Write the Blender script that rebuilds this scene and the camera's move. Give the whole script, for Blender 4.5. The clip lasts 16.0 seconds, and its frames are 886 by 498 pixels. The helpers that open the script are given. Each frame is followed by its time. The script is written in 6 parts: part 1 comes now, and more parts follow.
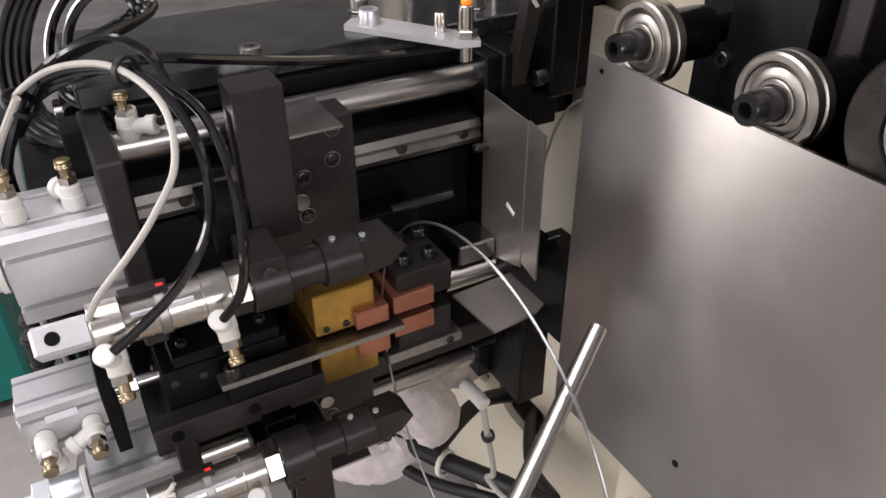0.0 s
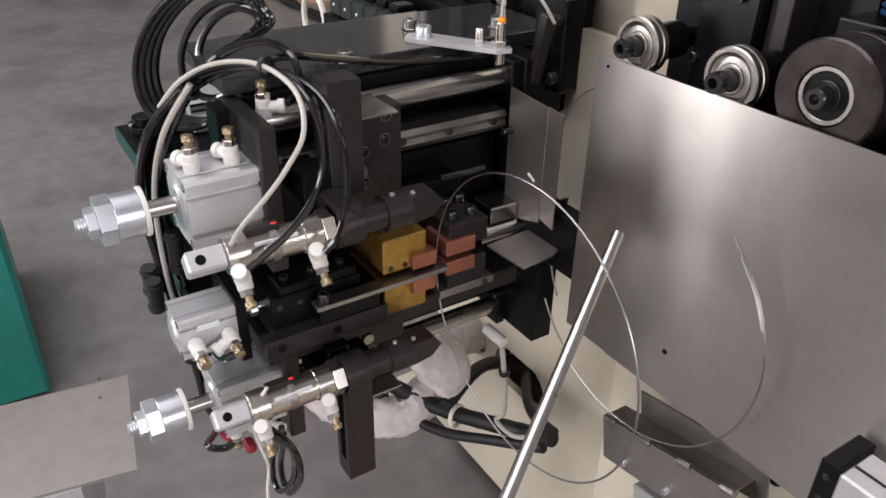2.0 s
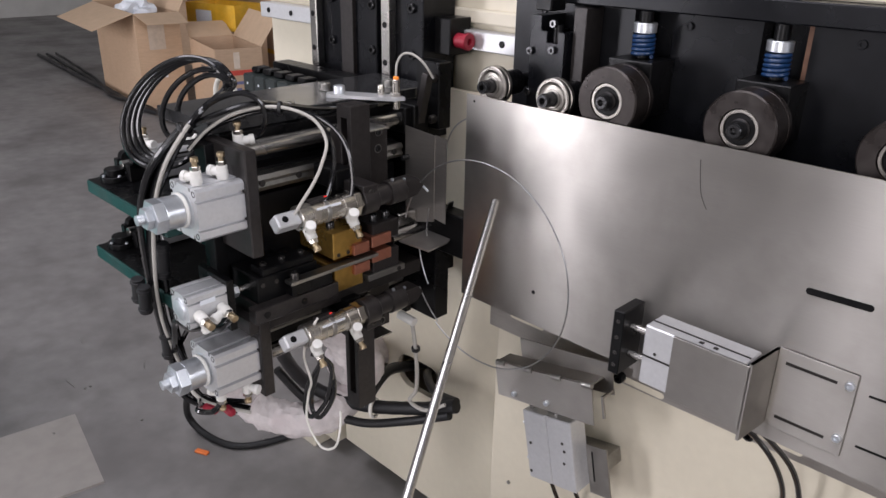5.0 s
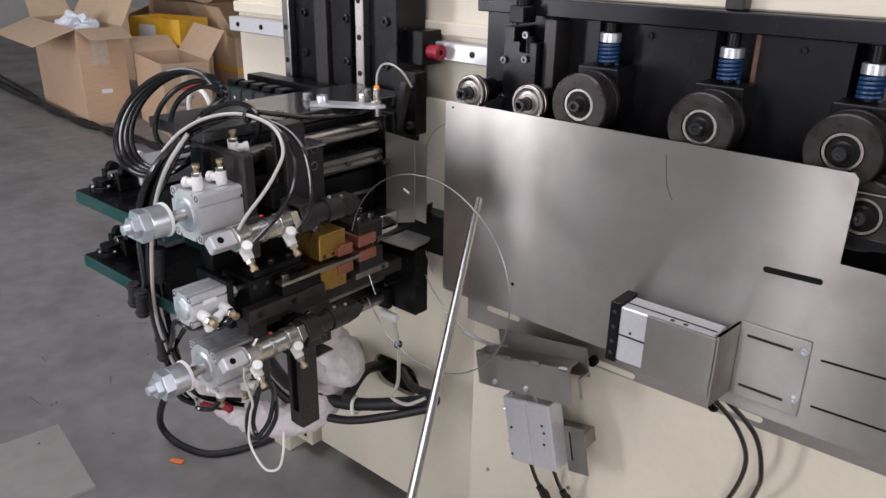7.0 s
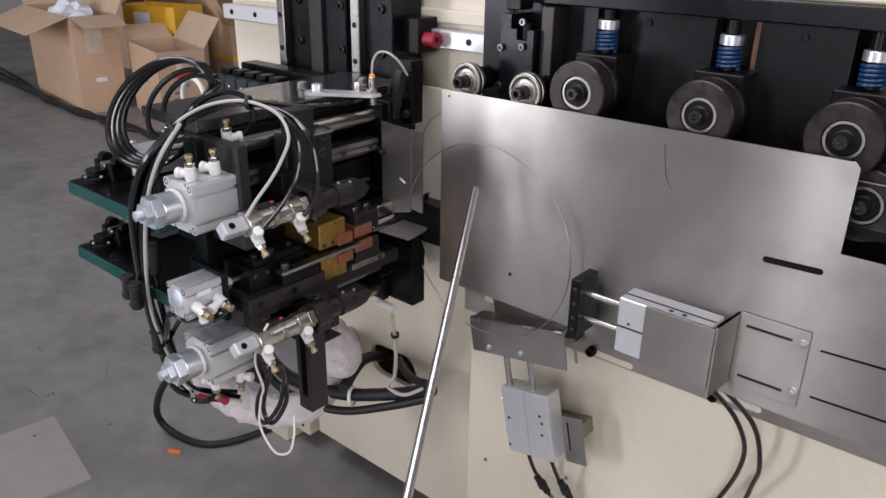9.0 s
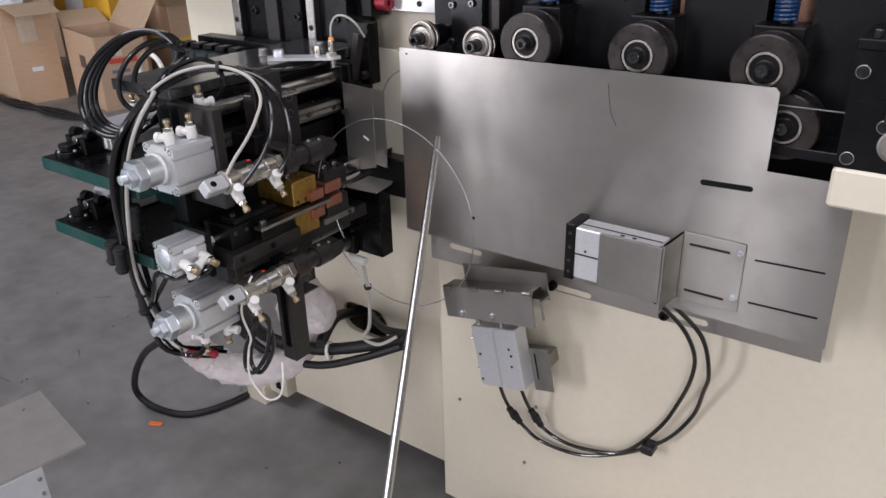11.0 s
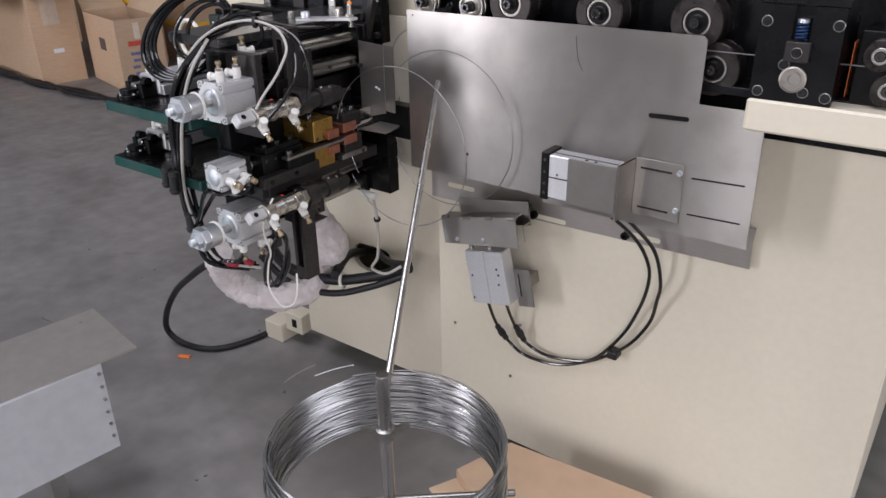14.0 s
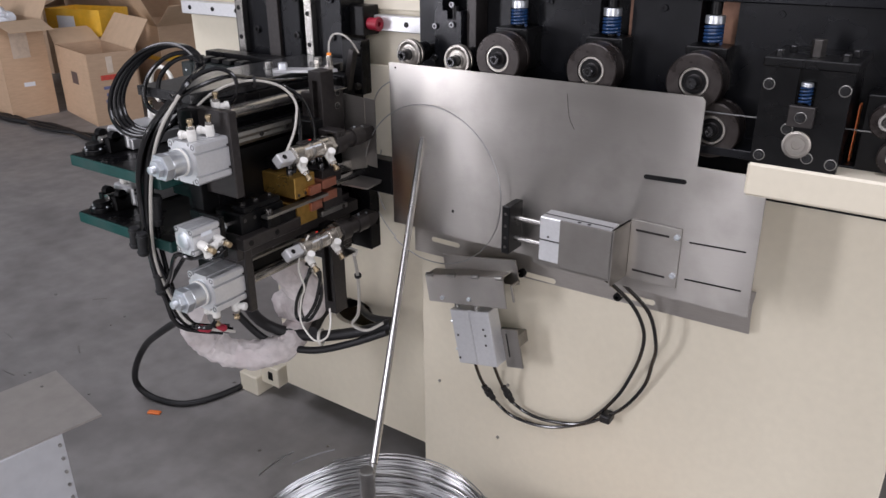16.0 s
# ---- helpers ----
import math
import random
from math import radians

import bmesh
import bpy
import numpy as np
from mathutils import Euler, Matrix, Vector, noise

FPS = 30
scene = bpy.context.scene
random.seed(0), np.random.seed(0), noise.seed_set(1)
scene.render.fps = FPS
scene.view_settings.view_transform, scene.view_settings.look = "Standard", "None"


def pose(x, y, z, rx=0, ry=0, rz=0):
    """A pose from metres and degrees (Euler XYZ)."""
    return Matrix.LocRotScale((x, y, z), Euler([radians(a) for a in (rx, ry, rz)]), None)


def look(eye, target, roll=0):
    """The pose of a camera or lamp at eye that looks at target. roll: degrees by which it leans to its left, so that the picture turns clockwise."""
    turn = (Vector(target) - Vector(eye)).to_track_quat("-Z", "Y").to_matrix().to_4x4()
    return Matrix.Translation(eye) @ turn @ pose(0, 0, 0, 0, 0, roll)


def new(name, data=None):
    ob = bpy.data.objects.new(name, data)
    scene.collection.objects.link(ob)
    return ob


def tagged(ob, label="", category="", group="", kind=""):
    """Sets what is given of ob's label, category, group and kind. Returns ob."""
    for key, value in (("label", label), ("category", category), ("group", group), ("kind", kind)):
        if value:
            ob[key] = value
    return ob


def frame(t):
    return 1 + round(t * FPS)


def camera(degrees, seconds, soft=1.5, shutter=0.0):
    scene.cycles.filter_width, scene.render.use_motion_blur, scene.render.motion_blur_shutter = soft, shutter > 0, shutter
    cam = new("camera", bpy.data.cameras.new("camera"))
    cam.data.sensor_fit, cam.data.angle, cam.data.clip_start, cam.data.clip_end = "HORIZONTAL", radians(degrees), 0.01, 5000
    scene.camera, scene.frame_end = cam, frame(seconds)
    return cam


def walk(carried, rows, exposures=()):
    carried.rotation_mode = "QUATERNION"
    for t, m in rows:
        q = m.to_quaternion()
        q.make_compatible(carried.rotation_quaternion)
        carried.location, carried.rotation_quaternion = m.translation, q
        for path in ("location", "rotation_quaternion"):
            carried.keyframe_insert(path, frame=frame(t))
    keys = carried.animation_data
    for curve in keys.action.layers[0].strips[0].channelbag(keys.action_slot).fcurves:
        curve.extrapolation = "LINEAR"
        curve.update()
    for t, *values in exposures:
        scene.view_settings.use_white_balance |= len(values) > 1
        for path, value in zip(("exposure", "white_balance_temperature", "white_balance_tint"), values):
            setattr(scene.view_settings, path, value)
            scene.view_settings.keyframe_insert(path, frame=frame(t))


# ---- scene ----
cam = camera(60.7, 16.0)
PATH = [
    (0, (0.037, 0.033, 1.452), (-1.435, 0.83, 0.357), -0.5),
    (0.5, (0.068, -0.022, 1.469), (-1.395, 0.819, 0.396), 0.2),
    (1, (0.113, -0.078, 1.468), (-1.342, 0.803, 0.416), 0.5),
    (1.5, (0.16, -0.143, 1.484), (-1.285, 0.772, 0.448), 0.7),
    (2, (0.189, -0.186, 1.492), (-1.254, 0.756, 0.477), 1.1),
    (2.5, (0.256, -0.22, 1.5), (-1.194, 0.747, 0.519), 1.5),
    (3, (0.369, -0.255, 1.498), (-1.092, 0.743, 0.565), 1.6),
    (3.5, (0.431, -0.27, 1.498), (-1.027, 0.761, 0.596), 0.6),
    (3.7, (0.436, -0.295, 1.486), (-1.012, 0.781, 0.624), 1.0),
    (5.8, (0.438, -0.594, 1.518), (-0.777, 0.796, 0.749), 0.9),
    (6, (0.437, -0.604, 1.515), (-0.769, 0.799, 0.755), 1.0),
    (6.5, (0.446, -0.606, 1.52), (-0.763, 0.795, 0.76), 0.7),
    (7, (0.449, -0.61, 1.516), (-0.75, 0.803, 0.764), 1.0),
    (7.5, (0.453, -0.604, 1.521), (-0.749, 0.801, 0.758), 0.9),
    (8, (0.451, -0.603, 1.519), (-0.746, 0.805, 0.755), 1.0),
    (8.5, (0.444, -0.602, 1.512), (-0.751, 0.808, 0.747), 1.1),
    (9, (0.442, -0.6, 1.515), (-0.744, 0.809, 0.734), 0.9),
    (9.5, (0.445, -0.596, 1.51), (-0.721, 0.819, 0.711), 0.6),
    (10, (0.44, -0.615, 1.496), (-0.684, 0.818, 0.669), 0.2),
    (10.2, (0.435, -0.624, 1.488), (-0.67, 0.809, 0.636), -0.1),
    (12.3, (0.63, -0.833, 1.553), (-0.419, 0.661, 0.736), -2.8),
    (12.5, (0.638, -0.838, 1.554), (-0.427, 0.646, 0.738), -2.5),
    (13, (0.65, -0.849, 1.54), (-0.416, 0.635, 0.728), -1.6),
    (13.5, (0.676, -0.903, 1.513), (-0.401, 0.564, 0.685), -0.9),
    (14, (0.682, -0.95, 1.492), (-0.394, 0.504, 0.638), -0.8),
    (14.5, (0.68, -0.938, 1.513), (-0.407, 0.514, 0.67), -0.8),
    (15, (0.654, -0.898, 1.536), (-0.422, 0.57, 0.706), -0.8),
    (15.5, (0.63, -0.874, 1.537), (-0.434, 0.613, 0.726), -0.6),
    (16, (0.608, -0.875, 1.527), (-0.435, 0.637, 0.737), -0.3),
]
walk(cam, [(t, look(eye, target, roll)) for t, eye, target, roll in PATH], exposures=[(0.0, 0.24, 6750, 18.0), (2.0, 0.18, 6700, 18.0), (3.5, 0.08, 6550, 18.0), (6.0, 0.0, 6350, 18.0), (10.0, -0.02, 6300, 18.0), (12.5, -0.07, 6300, 18.0), (16.0, -0.07, 6300, 18.0)])

# ---- light ----
world = bpy.data.worlds.new("overcast_sky")
scene.world = world
world.use_nodes = True
wn = world.node_tree.nodes
sky = wn.new("ShaderNodeTexSky")
sky.sky_type = "NISHITA"
sky.sun_disc = False
sky.sun_elevation = radians(48)
sky.sun_rotation = radians(200)
sky.air_density, sky.dust_density = 1.0, 3.0
wn["Background"].inputs["Strength"].default_value = 0.12
world.node_tree.links.new(sky.outputs["Color"], wn["Background"].inputs["Color"])


def area_light(name, eye, target, sx, sy, watts, colour):
    data = bpy.data.lights.new(name, "AREA")
    data.shape, data.size, data.size_y, data.energy, data.color = "RECTANGLE", sx, sy, watts, colour
    ob = new(name, data)
    ob.matrix_world = look(eye, target)
    return ob


# added daylight fill from an unseen, assumed door, side window and roof light
area_light("assumed_door_fill", (3.3, -6.9, 2.15), (3.3, 0.5, 2.15), 3.4, 4.1, 195, (1.0, 0.98, 0.95))
area_light("assumed_side_fill", (6.85, 0.6, 2.9), (0, 0.4, 0.9), 5.0, 2.4, 190, (0.97, 0.98, 1.0))
area_light("assumed_roof_fill", (-1.2, -1.2, 5.9), (-1.0, 0.0, 0), 6.5, 2.4, 225, (0.97, 0.98, 1.0))
# daylight of the west door and middle window, placed by the plate's bright bands
area_light("west_door_daylight", (-5.7, -6.9, 2.16), (-5.7, 0, 2.16), 1.4, 4.3, 340, (0.97, 0.98, 1.0))
area_light("middle_window_daylight", (-1.25, -6.9, 2.5), (-1.25, 0, 2.5), 0.5, 3.0, 52, (0.97, 0.98, 1.0))


# ---- materials ----
def mat(name, colour, rough=0.5, metal=0.0, vary=0.15, scale=30.0, bump=0.05, stretch=(1, 1, 1), rough_vary=0.12, stain=0.0, stain_scale=3.0, stain_colour=None, emit=None, spec=0.5, coat=0.0, bump_scale=None, random_tone=0.0, brushed=0.0):
    """A surface with fine grain and broad unevenness in colour, gloss and relief."""
    m = bpy.data.materials.new(name)
    m.use_nodes = True
    n, l = m.node_tree.nodes, m.node_tree.links
    bsdf = n["Principled BSDF"]
    coord = n.new("ShaderNodeTexCoord")
    mapping = n.new("ShaderNodeMapping")
    mapping.inputs["Scale"].default_value = stretch
    l.new(coord.outputs["Object"], mapping.inputs["Vector"])
    fine = n.new("ShaderNodeTexNoise")
    fine.inputs["Scale"].default_value, fine.inputs["Detail"].default_value = scale, 6
    l.new(mapping.outputs["Vector"], fine.inputs["Vector"])
    broad = n.new("ShaderNodeTexNoise")
    broad.inputs["Scale"].default_value, broad.inputs["Detail"].default_value = stain_scale, 5
    l.new(coord.outputs["Object"], broad.inputs["Vector"])
    ramp = n.new("ShaderNodeMapRange")
    ramp.inputs["From Min"].default_value, ramp.inputs["From Max"].default_value = 0.3, 0.7
    ramp.inputs["To Min"].default_value, ramp.inputs["To Max"].default_value = 1 - vary, 1 + vary
    l.new(fine.outputs["Fac"], ramp.inputs["Value"])
    tone = n.new("ShaderNodeVectorMath")
    tone.operation = "SCALE"
    tone.inputs[0].default_value = colour
    l.new(ramp.outputs["Result"], tone.inputs["Scale"])
    out = tone.outputs["Vector"]
    if random_tone:
        info = n.new("ShaderNodeObjectInfo")
        rnd = n.new("ShaderNodeMapRange")
        rnd.inputs["To Min"].default_value, rnd.inputs["To Max"].default_value = 1 - random_tone, 1 + random_tone
        l.new(info.outputs["Random"], rnd.inputs["Value"])
        t2 = n.new("ShaderNodeVectorMath")
        t2.operation = "SCALE"
        l.new(out, t2.inputs[0])
        l.new(rnd.outputs["Result"], t2.inputs["Scale"])
        out = t2.outputs["Vector"]
    if stain:
        mask = n.new("ShaderNodeMapRange")
        mask.inputs["From Min"].default_value, mask.inputs["From Max"].default_value = 0.48, 0.72
        mask.inputs["To Max"].default_value = stain
        l.new(broad.outputs["Fac"], mask.inputs["Value"])
        mix = n.new("ShaderNodeMix")
        mix.data_type = "RGBA"
        l.new(mask.outputs["Result"], mix.inputs["Factor"])
        l.new(out, mix.inputs["A"])
        mix.inputs["B"].default_value = (*(stain_colour or tuple(c * 0.45 for c in colour)), 1)
        out = mix.outputs["Result"]
    l.new(out, bsdf.inputs["Base Color"])
    rr = n.new("ShaderNodeMapRange")
    rr.inputs["From Min"].default_value, rr.inputs["From Max"].default_value = 0.3, 0.7
    rr.inputs["To Min"].default_value, rr.inputs["To Max"].default_value = max(0.03, rough - rough_vary), min(1, rough + rough_vary)
    l.new(broad.outputs["Fac"], rr.inputs["Value"])
    l.new(rr.outputs["Result"], bsdf.inputs["Roughness"])
    bsdf.inputs["Metallic"].default_value = metal
    bsdf.inputs["Specular IOR Level"].default_value = spec
    bsdf.inputs["Coat Weight"].default_value = coat
    if bump:
        relief = n.new("ShaderNodeBump")
        relief.inputs["Strength"].default_value, relief.inputs["Distance"].default_value = bump, 0.002
        l.new(fine.outputs["Fac"], relief.inputs["Height"])
        l.new(relief.outputs["Normal"], bsdf.inputs["Normal"])
    if brushed:  # level brushing spreads reflections up and down
        tangent = n.new("ShaderNodeCombineXYZ")
        tangent.inputs["Z"].default_value = 1.0
        l.new(tangent.outputs["Vector"], bsdf.inputs["Tangent"])
        bsdf.inputs["Anisotropic"].default_value = brushed
    if emit:
        bsdf.inputs["Emission Color"].default_value = (*emit[:3], 1)
        bsdf.inputs["Emission Strength"].default_value = emit[3]
    return m


M = {
    "cream": mat("cream_paint", (0.70, 0.645, 0.52), 0.42, vary=0.02, scale=60, bump=0.03, stain=0.12, stain_scale=2.2, stain_colour=(0.55, 0.48, 0.36), rough_vary=0.08),
    "black": mat("black_oxide_steel", (0.004, 0.004, 0.0045), 0.32, 0.1, vary=0.3, scale=90, bump=0.04, stain=0.3, stain_scale=9, stain_colour=(0.011, 0.0105, 0.010), spec=0.22),
    "gunmetal": mat("dark_brown_anodised_steel", (0.030, 0.0262, 0.0252), 0.36, 0.4, vary=0.2, scale=120, bump=0.03, rough_vary=0.08),
    "gloss_black": mat("oiled_black_steel_plate", (0.085, 0.086, 0.089), 0.17, 0.7, vary=0.3, scale=60, bump=0.02, stain=0.25, stain_scale=8, stain_colour=(0.06, 0.055, 0.05), rough_vary=0.08),
    "steel": mat("bright_ground_steel", (0.5, 0.485, 0.46), 0.27, 1.0, vary=0.06, scale=200, bump=0.02, rough_vary=0.07),
    "shaft": mat("polished_steel_shaft", (0.50, 0.485, 0.465), 0.26, 1.0, vary=0.05, scale=60, bump=0.0, rough_vary=0.04),
    "dull_steel": mat("dull_grey_steel", (0.36, 0.35, 0.33), 0.36, 1.0, vary=0.1, scale=120, bump=0.03),
    "sheet": mat("brushed_stainless_sheet", (0.40, 0.38, 0.352), 0.35, 1.0, vary=0.018, scale=30, bump=0, stretch=(1.0, 1, 24), stain=0.75, stain_scale=9.0, stain_colour=(0.30, 0.283, 0.26), rough_vary=0.055, brushed=1.0),
    "thin_sheet": mat("dull_stainless_sheet", (0.40, 0.375, 0.345), 0.40, 0.88, vary=0.05, scale=40, bump=0.01, stretch=(1, 1, 12), stain=0.2, stain_scale=8, rough_vary=0.06),
    "bearing": mat("oily_bearing_steel", (0.40, 0.375, 0.34), 0.34, 1.0, vary=0.08, scale=120, bump=0.02, stain=0.3, stain_scale=30, rough_vary=0.08),
    "panel_black": mat("blued_black_steel", (0.007, 0.0075, 0.0095), 0.28, 0.25, vary=0.2, scale=40, bump=0.02, stain=0.3, stain_scale=5, stain_colour=(0.012, 0.012, 0.0135), rough_vary=0.08, spec=0.3),
    "screw_steel": mat("blackened_screw", (0.075, 0.07, 0.066), 0.3, 0.8, vary=0.2, scale=150, bump=0.02),
    "zinc": mat("zinc_plated_steel", (0.64, 0.67, 0.70), 0.34, 0.85, vary=0.08, scale=80, bump=0.02),
    "alu": mat("anodised_aluminium", (0.64, 0.645, 0.655), 0.40, 0.65, vary=0.04, scale=150, bump=0.02, rough_vary=0.06),
    "nickel": mat("nickel_plated_barrel", (0.6, 0.57, 0.52), 0.2, 1.0, vary=0.06, scale=100, bump=0.015),
    "brass": mat("golden_bronze_block", (0.50, 0.30, 0.075), 0.34, 0.85, vary=0.12, scale=70, bump=0.03, stain=0.4, stain_scale=25, stain_colour=(0.26, 0.15, 0.05)),
    "brass_screw": mat("tarnished_brass_screw", (0.42, 0.33, 0.21), 0.3, 0.9, vary=0.1, scale=80, bump=0.02),
    "copper": mat("worn_copper_electrode", (0.50, 0.20, 0.13), 0.38, 0.8, vary=0.15, scale=80, bump=0.04, stain=0.5, stain_scale=40, stain_colour=(0.25, 0.12, 0.09)),
    "white_plastic": mat("off_white_plastic", (0.74, 0.73, 0.69), 0.4, vary=0.03, scale=60, bump=0.01, stain=0.2, stain_scale=30, stain_colour=(0.5, 0.48, 0.42)),
    "hose_black": mat("black_polyurethane_hose", (0.005, 0.005, 0.006), 0.16, vary=0.2, scale=60, bump=0.01, rough_vary=0.05, coat=0.5),
    "hose_grey": mat("grey_hose", (0.46, 0.44, 0.40), 0.4, vary=0.05, scale=60, bump=0.01),
    "hose_white": mat("white_cable", (0.7, 0.68, 0.62), 0.45, vary=0.05, scale=60, bump=0.01),
    "rubber": mat("black_rubber_cable", (0.008, 0.008, 0.009), 0.5, vary=0.2, scale=90, bump=0.04),
    "teal": mat("dark_teal_paint", (0.010, 0.052, 0.047), 0.4, vary=0.1, scale=60, bump=0.03, stain=0.3, stain_scale=12, stain_colour=(0.03, 0.05, 0.045)),
    "valve_black": mat("greenish_black_plastic", (0.010, 0.016, 0.016), 0.38, vary=0.15, scale=60, bump=0.02),
    "bright_teal": mat("bright_teal_paint", (0.012, 0.24, 0.2), 0.35, vary=0.05, scale=40, bump=0.02, stain=0.15, stain_scale=6),
    "blue": mat("blue_painted_spring", (0.008, 0.035, 0.105), 0.35, vary=0.1, scale=80, bump=0.02),
    "red": mat("red_plastic", (0.3, 0.012, 0.03), 0.45, vary=0.1, scale=60, bump=0.02),
    "orange": mat("orange_plastic", (0.8, 0.2, 0.05), 0.5, vary=0.08, scale=60, bump=0.02),
    "yellow": mat("yellow_carton_print", (0.75, 0.42, 0.03), 0.5, vary=0.08, scale=20, bump=0.02, stain=0.3, stain_scale=4, stain_colour=(0.8, 0.62, 0.2)),
    "carton": mat("corrugated_cardboard", (0.52, 0.36, 0.235), 0.75, vary=0.06, scale=14, bump=0.05, stretch=(1, 1, 6), stain=0.25, stain_scale=2.5, stain_colour=(0.43, 0.28, 0.18), random_tone=0.12),
    "carton_in": mat("cardboard_inside", (0.58, 0.42, 0.28), 0.8, vary=0.05, scale=14, bump=0.04),
    "tape": mat("clear_packing_tape", (0.62, 0.52, 0.42), 0.15, vary=0.08, scale=30, bump=0.06),
    "print": mat("dark_carton_print", (0.12, 0.08, 0.07), 0.7, vary=0.2, scale=60, bump=0.0),
    "print_blue": mat("blue_grey_print", (0.13, 0.14, 0.26), 0.7, vary=0.2, scale=60, bump=0.0),
    "print_red": mat("red_print", (0.52, 0.06, 0.04), 0.7, vary=0.2, scale=60, bump=0.0),
    "paper": mat("white_label", (0.75, 0.78, 0.82), 0.5, vary=0.03, scale=60, bump=0.0),
    "cloth": mat("white_glassfibre_sleeve", (0.66, 0.61, 0.60), 0.9, vary=0.12, scale=55, bump=0.4, stain=0.45, stain_scale=14, stain_colour=(0.42, 0.33, 0.34)),
    "tin": mat("grey_sheet_metal_box", (0.34, 0.33, 0.31), 0.4, 0.7, vary=0.06, scale=30, bump=0.03, stain=0.5, stain_scale=4, stain_colour=(0.27, 0.23, 0.19)),
    "brown_sheet": mat("brownish_steel_sheet", (0.40, 0.375, 0.345), 0.42, 0.6, vary=0.06, scale=30, bump=0.02, stain=0.4, stain_scale=4, stain_colour=(0.28, 0.25, 0.22), rough_vary=0.06),
    "tin_white": mat("pale_painted_sheet_metal", (0.55, 0.56, 0.58), 0.45, 0.2, vary=0.05, scale=30, bump=0.03, stain=0.4, stain_scale=5, stain_colour=(0.4, 0.4, 0.41)),
    "floor": mat("worn_concrete", (0.23, 0.22, 0.212), 0.5, vary=0.16, scale=11, bump=0.12, stain=0.8, stain_scale=1.5, stain_colour=(0.125, 0.116, 0.11), rough_vary=0.14),
    "wall": mat("assumed_hall_wall", (0.55, 0.54, 0.51), 0.85, vary=0.05, scale=6, bump=0.1, stain=0.2, stain_scale=0.7),
    "roof": mat("assumed_roof_sheet", (0.36, 0.37, 0.38), 0.7, vary=0.05, scale=5, bump=0.05),
    "glow_orange": mat("orange_indicator", (0.9, 0.3, 0.03), 0.3, vary=0.0, bump=0, emit=(1.0, 0.25, 0.02, 0.25)),
    "glow_red": mat("red_indicator", (0.8, 0.03, 0.02), 0.3, vary=0.0, bump=0, emit=(1.0, 0.04, 0.03, 0.5)),
    "oily_bolt": mat("oiled_black_bolt", (0.06, 0.06, 0.062), 0.17, 0.8, vary=0.25, scale=90, bump=0.02, rough_vary=0.06),
    "rust": mat("rusty_brown_steel", (0.26, 0.135, 0.085), 0.6, 0.1, vary=0.2, scale=60, bump=0.1),
    "roller": mat("black_roller_steel", (0.030, 0.024, 0.022), 0.33, 0.5, vary=0.3, scale=50, bump=0.03, stain=0.45, stain_scale=38, stain_colour=(0.075, 0.066, 0.06)),
    "wire": mat("bright_steel_wire", (0.38, 0.38, 0.38), 0.33, 1.0, vary=0.06, scale=90, bump=0.0, random_tone=0.15),
}


# ---- mesh helpers ----
def add_box(bm, x0, x1, y0, y1, z0, z1, bev=0.0012, turn=None):
    """A box with eased edges; turn: a matrix applied about its centre."""
    c = Vector(((x0 + x1) / 2, (y0 + y1) / 2, (z0 + z1) / 2))
    m = Matrix.Translation(c) @ (turn or Matrix()) @ Matrix.Diagonal((abs(x1 - x0), abs(y1 - y0), abs(z1 - z0), 1))
    made = bmesh.ops.create_cube(bm, size=1.0, matrix=m)
    if bev:
        edges = list({e for v in made["verts"] for e in v.link_edges})
        bmesh.ops.bevel(bm, geom=edges, offset=bev, segments=1, affect="EDGES", clamp_overlap=True)
    return bm


def frame_of(d):
    d = Vector(d).normalized()
    u = d.cross(Vector((0, 0, 1)))
    if u.length < 1e-3:
        u = Vector((1, 0, 0))
    u.normalize()
    return d, u, d.cross(u)


def add_lathe(bm, base, axis, profile, seg=24, roll=0.0):
    """Turns a profile of (distance along the axis, radius) about the axis; a radius of 0 closes an end."""
    base = Vector(base)
    d, u, w = frame_of(axis)
    rings = []
    for s, r in profile:
        if r <= 1e-6:
            rings.append([bm.verts.new(base + d * s)])
        else:
            rings.append([bm.verts.new(base + d * s + u * (r * math.cos(a)) + w * (r * math.sin(a))) for a in (roll + 2 * math.pi * k / seg for k in range(seg))])
    for a, b in zip(rings, rings[1:]):
        for k in range(seg):
            i, j = k, (k + 1) % seg
            quad = [a[i % len(a)], a[j % len(a)], b[j % len(b)], b[i % len(b)]]
            quad = [v for n, v in enumerate(quad) if v not in quad[:n]]
            if len(quad) > 2:
                bm.faces.new(quad)
    return bm


def add_cyl(bm, p0, p1, r, r1=None, seg=20, bev=0.0008, roll=0.0):
    p0, p1 = Vector(p0), Vector(p1)
    h, r1 = (p1 - p0).length, r if r1 is None else r1
    b = min(bev, h / 3, r / 3)
    return add_lathe(bm, p0, p1 - p0, [(0, 0), (0, r - b), (b, r), (h - b, r1), (h, r1 - b), (h, 0)], seg, roll)


def add_ring(bm, p0, p1, r, inner, seg=28):
    p0, p1 = Vector(p0), Vector(p1)
    h = (p1 - p0).length
    b = min(0.0008, h / 4)
    return add_lathe(bm, p0, p1 - p0, [(b, inner), (0, inner + b), (0, r - b), (b, r), (h - b, r), (h, r - b), (h, inner + b), (h - b, inner), (b, inner)], seg)


